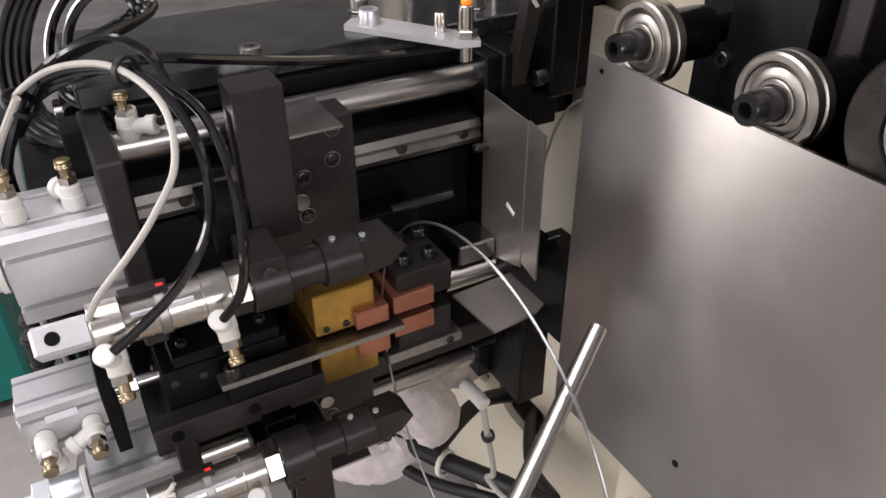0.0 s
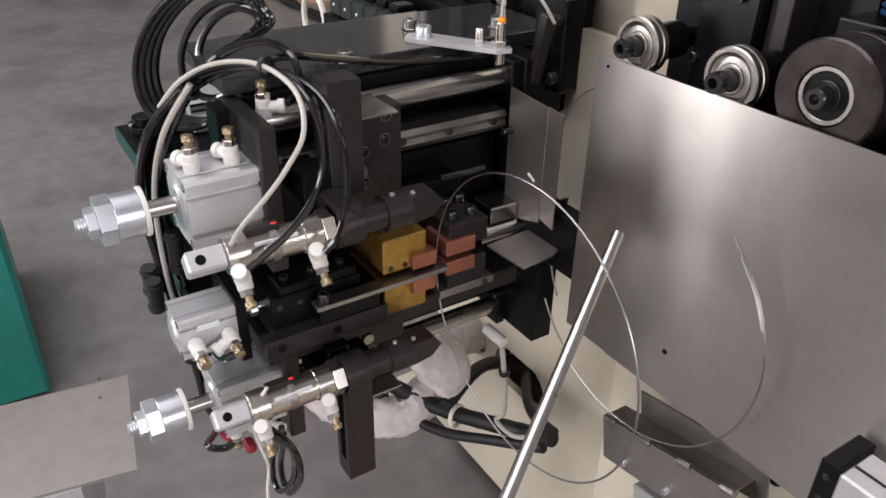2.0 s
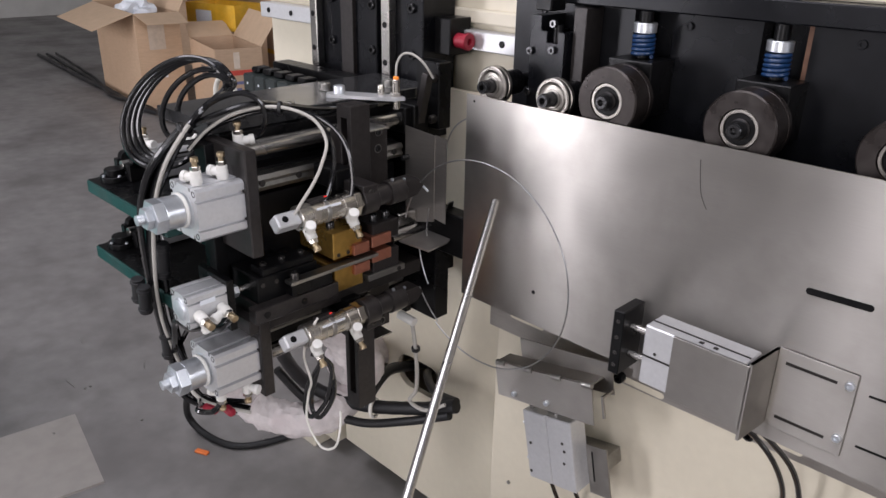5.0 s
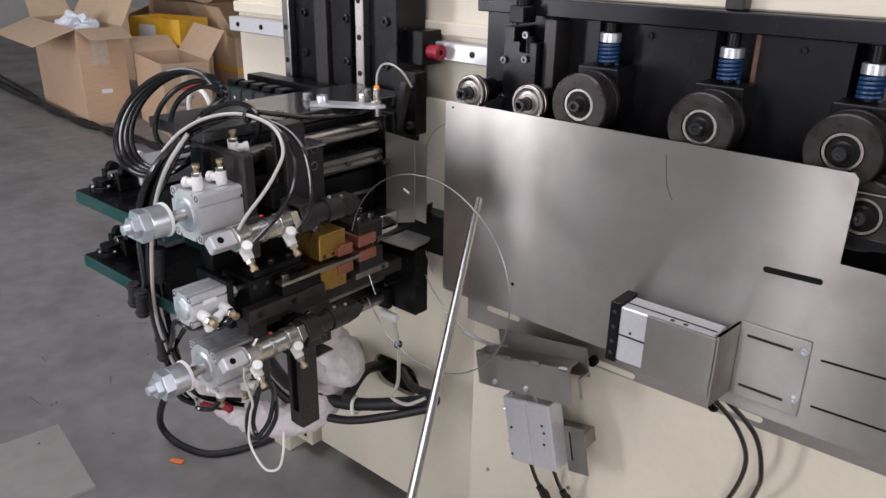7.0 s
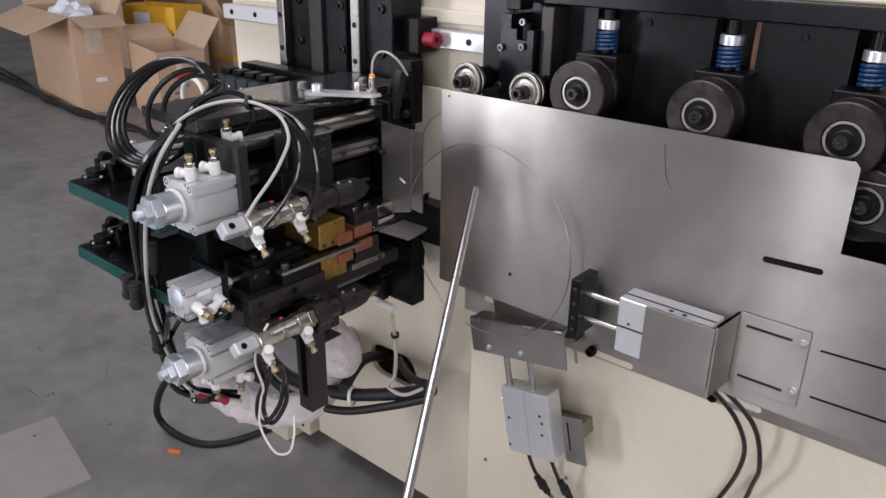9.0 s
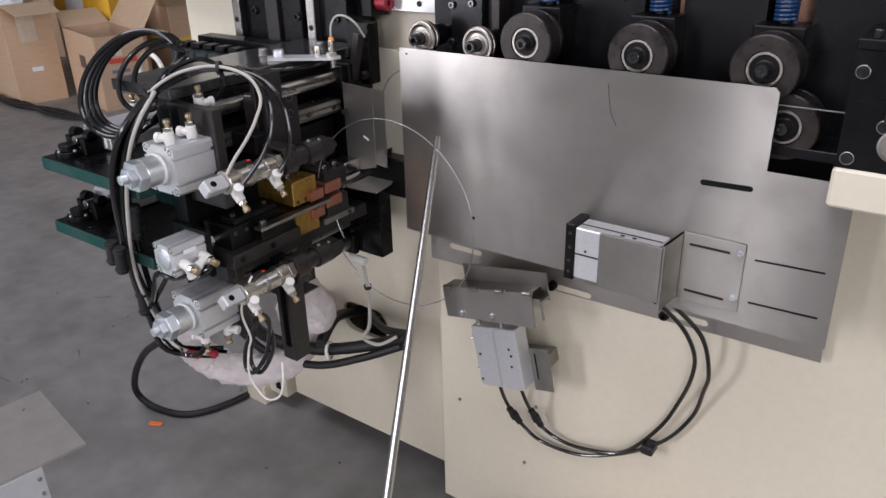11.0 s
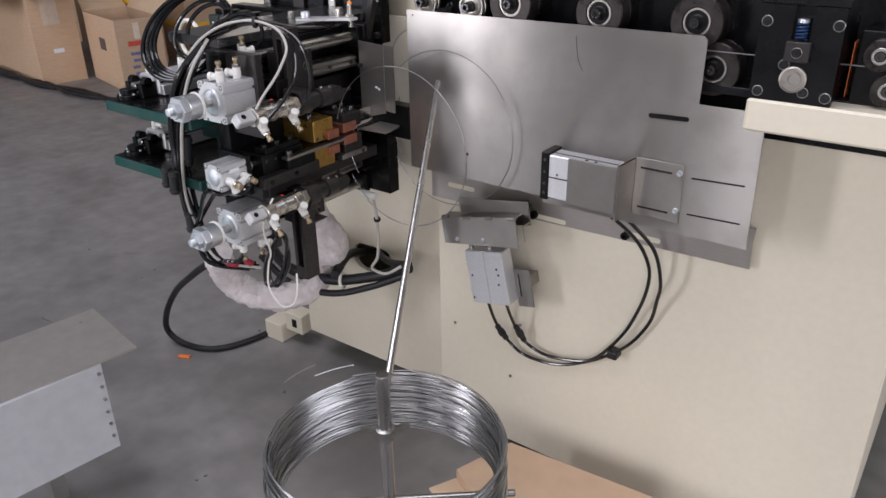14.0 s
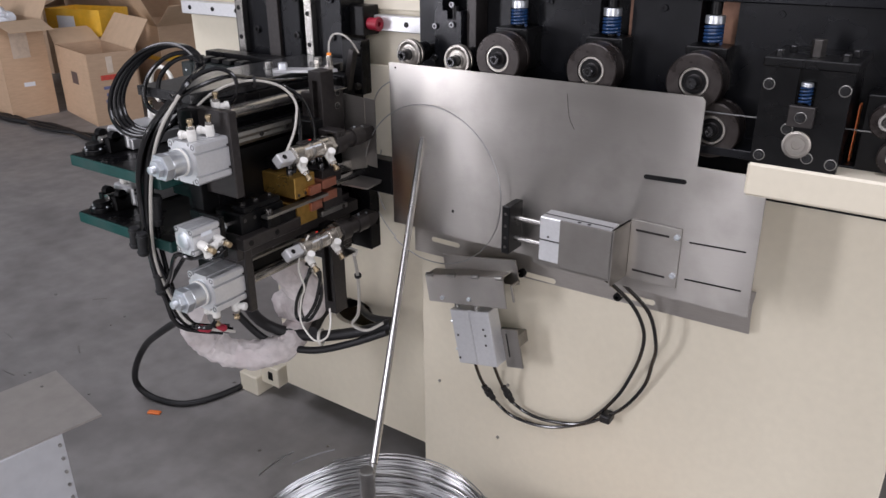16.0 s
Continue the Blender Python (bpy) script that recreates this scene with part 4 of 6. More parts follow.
def compact_cylinder(name_label, x0, x1, y0, y1, z0, z1, category="air cylinder", rod=True):
    cx, cz = (x0 + x1) / 2, (z0 + z1) / 2
    t = thing("compact_cylinder", name_label, category, (cx, y1, cz), "compact air cylinders")
    w, h = (x1 - x0) / 2, (z1 - z0) / 2
    e, g = 0.26 * w, 0.16 * w
    outline = []
    for sx, sz in ((1, 1), (-1, 1), (-1, -1), (1, -1)):
        corner = [(w, h - 2.1 * e), (w - g, h - 2.0 * e), (w - g, h - 1.55 * e), (w, h - 1.45 * e), (w, h - 0.4 * e), (w - 0.4 * e, h), (w - 1.45 * e, h), (w - 1.55 * e, h - g), (w - 2.0 * e, h - g), (w - 2.1 * e, h)]
        if sx * sz < 0:
            corner = corner[::-1]
        outline += [(cx + sx * a, cz + sz * b) for a, b in corner]
    part("body", add_plate(B(), outline, 1, y0, y1), "alu", t)
    for sx in (-1, 1):
        for sz in (-1, 1):
            part("bolt_hole", add_ring(B(), (cx + sx * (w - 0.42 * e - 0.003), y0 - 0.0006, cz + sz * (h - 0.42 * e - 0.003)), (cx + sx * (w - 0.42 * e - 0.003), y0 + 0.003, cz + sz * (h - 0.42 * e - 0.003)), 0.0052, 0.003, 14), "gunmetal", t)
    part("front_boss", add_lathe(B(), (cx, y0, cz), (0, -1, 0), [(-0.001, w * 0.72), (0.0005, w * 0.72), (0.001, w * 0.66), (0.003, w * 0.6), (0.004, w * 0.42), (0.004, 0.0)], 28), "zinc", t)
    return t


def stop_rod(x, z):
    """Piston rod with its stroke stop, nuts and threaded tip."""
    m = thing("stroke_stop", "bright piston rod with zinc-plated stop collar and hex nuts", "stroke stop", (x, -0.07, z), "stroke stops")
    part("rod", add_cyl(B(), (x, -0.036, z), (x, 0.04, z), 0.0095), "shaft", m)
    part("ring", add_cyl(B(), (x, -0.041, z), (x, -0.036, z), 0.0265, seg=28), "white_plastic", m, "white plastic buffer ring")
    part("collar", add_cyl(B(), (x, -0.068, z), (x, -0.041, z), 0.0245, seg=28), "zinc", m)
    part("hex_nut", hex_head(B(), (x, -0.084, z), (x, -0.068, z), 0.0262), "zinc", m)
    part("lock_nut", hex_head(B(), (x, -0.094, z), (x, -0.084, z), 0.0165), "zinc", m)
    part("threaded_tip", add_lathe(B(), (x, -0.084, z), (0, -1, 0), [(0, 0.008)] + [(0.0095 + 0.0015 * k, 0.0078 if k % 2 else 0.0068) for k in range(8)] + [(0.021, 0)], 14), "zinc", m)
    return m


UP = compact_cylinder("silver compact air cylinder above the jaw slide", -0.597, -0.520, -0.032, 0.0453, 1.082, 1.161)
hose_fitting(UP, (-0.545, -0.016, 1.161), (0, 0, 1), (-1, -0.4, 0))
hose_fitting(UP, (-0.545, 0.026, 1.161), (0, 0, 1), (-1, -0.4, 0))
LOW = compact_cylinder("silver compact air cylinder under the jaw slide", -0.597, -0.520, -0.032, 0.0453, 0.815, 0.891)
hose_fitting(LOW, (-0.545, -0.016, 0.815), (0, 0, -1), (-1, -0.3, 0))
hose_fitting(LOW, (-0.535, 0.026, 0.815), (0, 0, -1), (1, 0.4, 0))
RODS = [stop_rod(-0.5595, 1.1235), stop_rod(-0.5585, 0.853)]
SMALL = compact_cylinder("small silver compact air cylinder pushing the jaw slide", -0.572, -0.52, -0.064, 0.0, 0.95, 1.003)
hose_fitting(SMALL, (-0.52, -0.05, 0.972), (1, 0, -0.15), (0.3, 0.2, -1))
hose_fitting(SMALL, (-0.52, -0.012, 0.972), (1, 0, -0.15), (0.2, -1, -0.4))
part("mount", add_box(B(), -0.605, -0.518, 0.0, 0.012, 0.925, 1.01, bev=0.001), "black", SMALL)
part("piston_rod", add_cyl(B(), (-0.546, 0.01, 0.976), (-0.546, 0.06, 0.976), 0.006), "shaft", SMALL)
part("rod_nut", hex_head(B(), (-0.546, 0.022, 0.976), (-0.546, 0.031, 0.976), 0.0105), "zinc", SMALL)
part("rating_label", add_box(B(), -0.5197, -0.519, -0.045, -0.02, 0.985, 0.9925, bev=0), "paper", SMALL)
part("elbow_fitting", add_cyl(B(), (-0.59, 0.082, 1.2), (-0.59, 0.082, 1.215), 0.008, seg=14), "white_plastic", UP)
hose_fitting(UP, (-0.585, 0.08, 1.19), (0, 0, 1), (0.5, 1, 0.1))


# ---- gripper carriages ----
def gripper(z, up):
    """A sliding carriage with a round cylinder and a wire gripper; up is 1 for the upper one, -1 for the lower one."""
    t = thing("gripper_carriage", "black sliding carriage with a round cylinder and wire gripper", "gripper carriage", (-0.52, 0.15, z), "gripper carriages")
    ax = -0.463
    s = up
    zz = lambda a, b: (min(z + s * a, z + s * b), max(z + s * a, z + s * b))
    part("back_plate", add_box(B(), -0.572, -0.534, 0.16, 0.255, *zz(-0.045, 0.093), bev=0.0015), "gunmetal", t)
    # bright steel sheet added for the glossy reflection on the back plate's top
    part("white_spacer", add_box(B(), -0.572, -0.505, 0.165, 0.235, *zz(0.0935, 0.0965), bev=0.0005), "steel", t)
    # tall block with a long slot in its front
    z0, z1 = zz(0.012, 0.143) if s > 0 else zz(0.012, 0.222)
    bm = B()
    add_box(bm, -0.534, -0.524, 0.147, 0.187, z0, z1, bev=0.001)
    add_box(bm, -0.508, -0.498, 0.147, 0.187, z0, z1, bev=0.001)
    add_box(bm, -0.525, -0.507, 0.160, 0.187, z0, z1, bev=0)
    add_box(bm, -0.525, -0.507, 0.147, 0.16, z1 - 0.02, z1 - 0.0003, bev=0)
    add_box(bm, -0.525, -0.507, 0.147, 0.16, z0 + 0.0003, z0 + 0.03, bev=0)
    part("slotted_block", bm, "gunmetal", t)
    part("side_block", add_box(B(), -0.56, -0.498, 0.115, 0.1465, *zz(0.012, 0.045), bev=0.0015), "black", t)
    for y, a in ((0.235, 0.082), (0.233, 0.053), (0.205, 0.042), (0.205, 0.004)):
        part("screw", cap_screw(B(), (-0.534, y, z + s * a), (1, 0, 0), 0.0055, 0.002), "oily_bolt", t)
        # pale ring drawn for the highlight on the screw's rim
        part("screw_seat", add_ring(B(), (-0.536, y, z + s * a), (-0.5335, y, z + s * a), 0.0078, 0.0062, 16), "dull_steel", t)
    part("buffer", add_cyl(B(), (-0.534, 0.20, z + s * 0.02), (-0.53, 0.20, z + s * 0.02), 0.008), "dull_steel", t)
    # clamp ring round the cylinder's neck
    bm = B()
    add_box(bm, -0.498, -0.446, 0.128, 0.158, *zz(0.0, 0.028), bev=0.0015)
    add_cyl(bm, (ax, 0.128, z), (ax, 0.158, z), 0.024, seg=28)
    part("neck_clamp", bm, "gunmetal", t)
    part("clamp_screw", cap_screw(B(), (-0.446, 0.143, z + s * 0.016), (1, 0, 0), 0.006, 0.002), "gunmetal", t)
    part("clamp_arm", add_box(B(), -0.545, -0.499, 0.128, 0.158, *zz(-0.01, 0.028), bev=0.001), "black", t)
    # round air cylinder
    c = part("round_cylinder", add_lathe(B(), (ax, 0.012, z), (0, 1, 0), [(0, 0), (0, 0.0185), (0.001, 0.0195), (0.022, 0.0195), (0.023, 0.018), (0.025, 0.0175), (0.08, 0.0175), (0.081, 0.0192), (0.1, 0.0192), (0.102, 0.016), (0.12, 0.016), (0.12, 0)], 32), "nickel", t, "bright round air cylinder")
    bm = B()
    add_box(bm, ax - 0.0115, ax + 0.0115, -0.027, 0.013, z - 0.0115, z + 0.0115, bev=0.0025, turn=Matrix.Rotation(radians(-44), 4, "Y"))
    clev = part("clevis", bm, "alu", c, "silver clevis end with a cross hole")
    part("clevis_hole", add_cyl(B(), Vector((ax, -0.013, z)) + Vector((0.72, 0, 0.69)) * 0.0113, Vector((ax, -0.013, z)) + Vector((0.72, 0, 0.69)) * 0.0121, 0.0052, seg=16, bev=0), "black", t)
    part("front_nut", hex_head(B(), (ax, 0.113, z), (ax, 0.127, z), 0.022), "nickel", c)
    part("sensor_band", add_ring(B(), (ax, 0.058, z), (ax, 0.066, z), 0.0185, 0.0172), "dull_steel", c)
    part("sensor", add_box(B(), ax - 0.007, ax + 0.004, 0.035, 0.07, z + 0.0165, z + 0.0235, bev=0.001), "gunmetal", c)
    part("sensor_light", add_box(B(), ax + 0.001, ax + 0.0035, 0.062, 0.067, z + 0.0236, z + 0.0245, bev=0), "glow_red", t)
    part("type_label", add_box(B(), ax + 0.012, ax + 0.0145, 0.04, 0.085, z + 0.0095, z + 0.013, bev=0), "paper", c)
    for y in (0.022, 0.103):
        hose_fitting(t, (ax + 0.012, y, z - 0.012), (0.62, 0, -0.78), (0.5, -0.25, 0.75))
    # wire gripper
    g = part("gripper_body", add_lathe(B(), (ax, 0.158, z), (0, 1, 0), [(0, 0), (0, 0.0165), (0.03, 0.0165), (0.0305, 0.0195), (0.031, 0.0205), (0.062, 0.0205), (0.063, 0.0195), (0.063, 0)], 32), "gunmetal", t, "dark steel wire gripper")
    part("gripper_jaw", add_plate(B(), [(0.221, z - 0.016), (0.248, z - 0.012), (0.262, z + 0.002), (0.25, z + 0.016), (0.221, z + 0.016)], 0, ax - 0.017, ax + 0.013), "gunmetal", g)
    for y, a in ((0.2, 0.0205), (0.226, 0.016)):
        part("jaw_screw", cap_screw(B(), (ax + 0.003, y, z + a), (0.2, 0, 1), 0.003, 0.003), "zinc", g)
    return t


GRIP_UP, GRIP_LOW = gripper(1.103, 1), gripper(0.902, -1)


# ---- column and side slabs left of the welding head ----
def column():
    t = thing("slide_column", "tall black steel column with bright vertical guide rails", "machine column", (-0.86, 0.55, 1.2))
    part("left_plate", add_box(B(), -1.07, -0.915, 0.57, 0.645, 1.10, 1.75, bev=0.002), "panel_black", t)
    part("middle_plate", add_box(B(), -0.914, -0.80, 0.54, 0.645, 1.10, 1.75, bev=0.002), "panel_black", t)
    part("right_plate", add_box(B(), -0.799, -0.675, 0.555, 0.645, 1.10, 1.75, bev=0.002), "panel_black", t)
    part("groove", add_box(B(), -0.905, -0.865, 0.53, 0.541, 1.10, 1.75, bev=0.001), "gunmetal", t)
    for x, y in ((-1.03, 0.57), (-0.765, 0.555)):
        bm = B()
        add_box(bm, x - 0.012, x + 0.012, y - 0.022, y - 0.0003, 1.21, 1.75, bev=0.002)
        part("guide_rail", bm, "steel", t)
        for k in range(6):
            z = 1.25 + 0.075 * k
            part("rail_bolt", add_cyl(B(), (x, y - 0.022, z), (x, y - 0.0235, z), 0.0062, seg=14), "black", t)
    for x, y in ((-0.985, 0.57), (-0.81, 0.54), (-0.705, 0.555)):
        for k in range(5):
            bm = B()
            cap_screw(bm, (x, y, 1.27 + 0.09 * k), (0, -1, 0), 0.0095, 0.007)
            part("screw", bm, "oily_bolt", t)
    part("foot_block", add_box(B(), -1.09, -0.70, 0.53, 0.66, 1.06, 1.10, bev=0.002), "black", t)
    part("carriage_stop", add_box(B(), -0.674, -0.63, 0.585, 0.645, 1.275, 1.345, bev=0.002), "black", t)
    s = thing("red_end_stop", "small red plastic end stop on the rail", "end stop", (-0.62, 0.61, 1.30))
    part("cap", add_cyl(B(), (-0.63, 0.607, 1.303), (-0.605, 0.607, 1.303), 0.0145), "red", s)
    part("rim", add_ring(B(), (-0.606, 0.607, 1.303), (-0.598, 0.607, 1.303), 0.0165, 0.006), "red", s)
    m = thing("terminal_block", "row of greenish black valve and terminal blocks", "terminal block", (-1.0, 0.5, 1.18))
    part("base", add_box(B(), -1.13, -0.83, 0.40, 0.53, 1.10, 1.155, bev=0.002), "black", m)
    for k in range(5):
        x = -1.12 + k * 0.045
        part("block", add_box(B(), x, x + 0.041, 0.41, 0.47, 1.1555, 1.195, bev=0.003), "valve_black", m)
        part("block_cap", add_box(B(), x + 0.005, x + 0.036, 0.43, 0.465, 1.1955, 1.208, bev=0.003), "black", m)
        part("light", add_cyl(B(), (x + 0.02, 0.4095, 1.175), (x + 0.02, 0.408, 1.175), 0.003, seg=10), "paper", m)
    part("back_bar", add_box(B(), -1.11, -0.82, 0.485, 0.53, 1.1555, 1.215, bev=0.002), "black", m)
    part("bracket", add_box(B(), -0.83, -0.70, 0.43, 0.53, 1.06, 1.20, bev=0.001), "black", m)


column()


def side_slab(z, x0, y0, label):
    t = thing("side_slab", label, "machine plate", (-0.8, 0.2, z), "side slabs")
    part("slab", add_box(B(), x0, -0.66, y0, 0.47, z - 0.024, z, bev=0.002), "teal", t)
    part("top_face", add_box(B(), x0 + 0.003, -0.661, y0 + 0.003, 0.468, z + 0.0001, z + 0.0015, bev=0), "black", t)
    part("rib", add_box(B(), -0.72, -0.66, 0.05, 0.46, z - 0.06, z - 0.0245, bev=0.001), "black", t)
    c = thing("clamp_cylinder", "silver air cylinder with a black clevis lying on a slab", "air cylinder", (x0 + 0.06, 0.09, z), "clamp cylinders")
    part("body", add_box(B(), x0 + 0.012, x0 + 0.085, 0.070, 0.27, z + 0.004, z + 0.048, bev=0.004), "alu", c)
    part("side_rail", add_box(B(), x0 + 0.085, x0 + 0.098, 0.072, 0.27, z + 0.004, z + 0.028, bev=0.002), "alu", c)
    for k in (0, 1):
        part("groove", add_box(B(), x0 + 0.0855, x0 + 0.0868, 0.075, 0.265, z + 0.031 + 0.009 * k, z + 0.035 + 0.009 * k, bev=0), "gunmetal", c)
    part("rod", add_cyl(B(), (x0 + 0.045, 0.03, z + 0.028), (x0 + 0.045, 0.075, z + 0.028), 0.009), "shaft", c)
    for dx in (-0.024, 0.024):
        bm = B()
        add_cyl(bm, (x0 + 0.045 + dx - 0.008, 0.05, z + 0.036), (x0 + 0.045 + dx + 0.008, 0.05, z + 0.036), 0.012, seg=16)
        add_box(bm, x0 + 0.045 + dx - 0.008, x0 + 0.045 + dx + 0.008, 0.03, 0.07, z + 0.0016, z + 0.036, bev=0.002)
        part("clevis_ear", bm, "black", c)
    bm = B()
    add_cyl(bm, (x0 + 0.04, 0.018, z + 0.0016), (x0 + 0.04, 0.018, z + 0.012), 0.026, seg=24)
    add_cyl(bm, (x0 + 0.04, 0.018, z + 0.012), (x0 + 0.04, 0.018, z + 0.024), 0.018, seg=24)
    part("pivot", bm, "black", c)
    for k in range(5):
        a = 1.2 * k
        part("pivot_screw", cap_screw(B(), (x0 + 0.04 + 0.021 * math.cos(a), 0.018 + 0.021 * math.sin(a), z + 0.012), (0, 0, 1), 0.003, 0.003), "zinc", c)
    for y in (0.085, 0.175):
        hose_fitting(c, (x0 + 0.035, y, z + 0.048), (0, 0, 1), (1, 0.3, 0))
    return t


side_slab(1.067, -0.972, -0.02, "dark teal painted steel slab with a black top")
side_slab(0.93, -0.988, -0.018, "dark teal painted lower steel slab with a black top")


def upper_slab():
    bm = B()
    add_box(bm, -0.872, -0.792, 0.12, 0.45, 1.185, 1.2045, bev=0.002)
    us = solid("upper_slab", bm, "teal", "dark teal painted slab with a black top", "machine plate", (-0.84, 0.3, 1.2))
    part("top_face", add_box(B(), -0.870, -0.794, 0.123, 0.448, 1.2046, 1.206, bev=0), "gloss_black", us)
    pts = [(-1.24 + 0.05 * math.cos(a), 0.43, 1.115 + 0.052 * math.sin(a)) for a in (radians(d) for d in range(-60, 251, 15))]
    solid("pale_tube_loop", add_tube(B(), [(-1.11, 0.46, 1.13), (-1.16, 0.45, 1.09)] + pts, 0.006, 10, 4), "hose_white", "short loop of pale plastic tube beside the valve blocks", "air hose", (-1.24, 0.43, 1.1))


upper_slab()


# ---- hoses ----
def loop_hoses():
    t = thing("hose_coil", "coiled bundle of glossy black air hoses tied together", "air hose", (-0.8, 0.1, 1.1))
    # each hose climbs from the tie, goes once round the loop and returns behind the tie
    for k in range(6):
        s = (1.0, 0.972, 0.95, 0.925, 0.66, 0.5)[k]
        c = Vector((-0.735, 0.045 + 0.006 * k, 1.232)).lerp(Vector((-0.635, 0.05 + 0.006 * k, 1.278)), 0.9 * (1 - s)) + Vector((-0.002, 0.008, -0.012))
        w = 0.004 * (k % 3)
        pts = [Vector((-0.70 - w, -0.035, 1.06)), Vector((-0.662 - w, -0.032 + w, 1.15)), Vector((-0.612 - w, 0.012 + w, 1.228)), Vector((-0.605 - 2 * w, 0.045, 1.258 - w))]
        pts += [c + s * Vector((0.072 * math.cos(a), 0.057 * math.cos(a) + 0.016 * math.sin(a), 0.086 * math.sin(a) + 0.026 * math.cos(a))) for a in (radians(d) for d in range(15, 286, 18))]
        pts += [Vector((-0.715 + w, 0.09, 1.165 + w)), Vector((-0.69 + w, 0.13, 1.175 + w))]
        part("hose", add_tube(B(), pts, 0.0046, 10, 5), "hose_black", t)
    part("cable_tie", add_ring(B(), (-0.615, 0.008, 1.223), (-0.6125, 0.0105, 1.227), 0.0145, 0.011, 18), "rubber", t)


loop_hoses()


def hose_bundle():
    t = thing("hose_bundle", "hanging bundle of black hoses with one grey hose", "air hose", (-0.7, -0.02, 1.0))
    spine = [(-0.607, 0.01, 1.232), (-0.640, -0.020, 1.17), (-0.675, -0.034, 1.09), (-0.703, -0.034, 0.98), (-0.714, -0.026, 0.88), (-0.704, -0.010, 0.79), (-0.67, 0.0, 0.73), (-0.61, 0.06, 0.705)]
    offs = [(0, 0, 0), (0.014, 0.006, 0.004), (-0.014, 0.004, -0.003), (0.006, 0.018, 0.0), (-0.02, 0.018, 0.0), (0.024, -0.004, 0.008), (-0.006, -0.014, 0.0), (-0.028, 0.004, -0.006)]
    for k, o in enumerate(offs):
        o = Vector(o)
        pts = [Vector(p) + o * (0.35 if n == 0 else 0.65 + 0.45 * math.sin(1.3 * n + k)) for n, p in enumerate(spine)]
        part("hose", add_tube(B(), pts, 0.0034 if k == 5 else 0.0046 if k % 3 else 0.0055, 8, 5), "hose_grey" if k == 5 else "hose_black", t)
    for n, (p, q) in enumerate((((-0.727, -0.05, 0.96), (-0.733, -0.05, 0.915)), ((-0.70, -0.052, 0.955), (-0.706, -0.052, 0.905)), ((-0.68, -0.02, 1.03), (-0.69, -0.02, 0.965)), ((-0.715, -0.02, 0.85), (-0.715, -0.02, 0.80)))):
        bm = B()
        p, q = Vector(p), Vector(q)
        add_cyl(bm, p, q, 0.0105, seg=14)
        add_ring(bm, p.lerp(q, 0.1), p.lerp(q, 0.2), 0.0125, 0.008, 14)
        add_ring(bm, p.lerp(q, 0.8), p.lerp(q, 0.9), 0.0125, 0.008, 14)
        part("connector", bm, "rubber", t)
    # power sleeve hanging down to the lower cylinders
    f = thing("lower_hoses", "tangle of black hoses under the lower cylinder", "air hose", (-0.56, 0.05, 0.75))
    for k, pts in enumerate((
        [(-0.66, 0.0, 0.73), (-0.60, -0.03, 0.76), (-0.56, -0.05, 0.78), (-0.55, -0.03, 0.775), (-0.545, -0.016, 0.79)],
        [(-0.72, -0.01, 0.80), (-0.66, -0.03, 0.86), (-0.60, -0.05, 0.93), (-0.55, -0.05, 0.935), (-0.505, -0.045, 0.955)],
        [(-0.71, 0.0, 0.82), (-0.64, 0.0, 0.90), (-0.58, -0.02, 0.925), (-0.53, -0.02, 0.93), (-0.50, -0.01, 0.955)],
    )):
        part("hose", add_tube(B(), pts, 0.0048, 8, 6), "hose_black", f)
    g = thing("gripper_hoses", "two black hoses looping under the lower gripper cylinder", "air hose", (-0.48, 0.05, 0.85))
    for pts in (
        [(-0.455, 0.02, 0.87), (-0.446, 0.05, 0.84), (-0.47, 0.06, 0.77), (-0.485, 0.055, 0.735), (-0.51, 0.05, 0.705), (-0.53, 0.05, 0.71), (-0.52, 0.05, 0.76), (-0.48, 0.055, 0.83)],
        [(-0.46, 0.03, 0.87), (-0.455, 0.055, 0.83), (-0.462, 0.065, 0.77), (-0.49, 0.06, 0.715), (-0.515, 0.06, 0.70), (-0.525, 0.06, 0.73), (-0.50, 0.06, 0.80), (-0.47, 0.05, 0.85)],
    ):
        part("hose", add_tube(B(), pts, 0.0042, 8, 6), "hose_black", g)
    part("wire_nut", add_box(B(), -0.61, -0.58, -0.02, -0.006, 0.742, 0.756, bev=0.004, turn=Matrix.Rotation(radians(20), 4, "Z")), "red", f, "red insulated cable joints")
    part("wire_nut", add_box(B(), -0.57, -0.545, -0.005, 0.009, 0.75, 0.764, bev=0.004), "red", f, "red insulated cable joint")
    w = thing("loose_white_cable", "loose hanging white cable", "cable", (-0.5, 0.1, 0.7))
    part("cable", add_tube(B(), [(-0.455, 0.035, 0.93), (-0.463, 0.02, 0.90), (-0.478, 0.02, 0.855), (-0.474, 0.028, 0.806), (-0.494, 0.035, 0.769), (-0.497, 0.03, 0.72), (-0.478, 0.03, 0.69), (-0.455, 0.032, 0.677), (-0.425, 0.035, 0.695), (-0.416, 0.04, 0.73), (-0.425, 0.05, 0.76)], 0.0021, 8, 6), "hose_white", w)
    return g, w


SWINGING = hose_bundle()


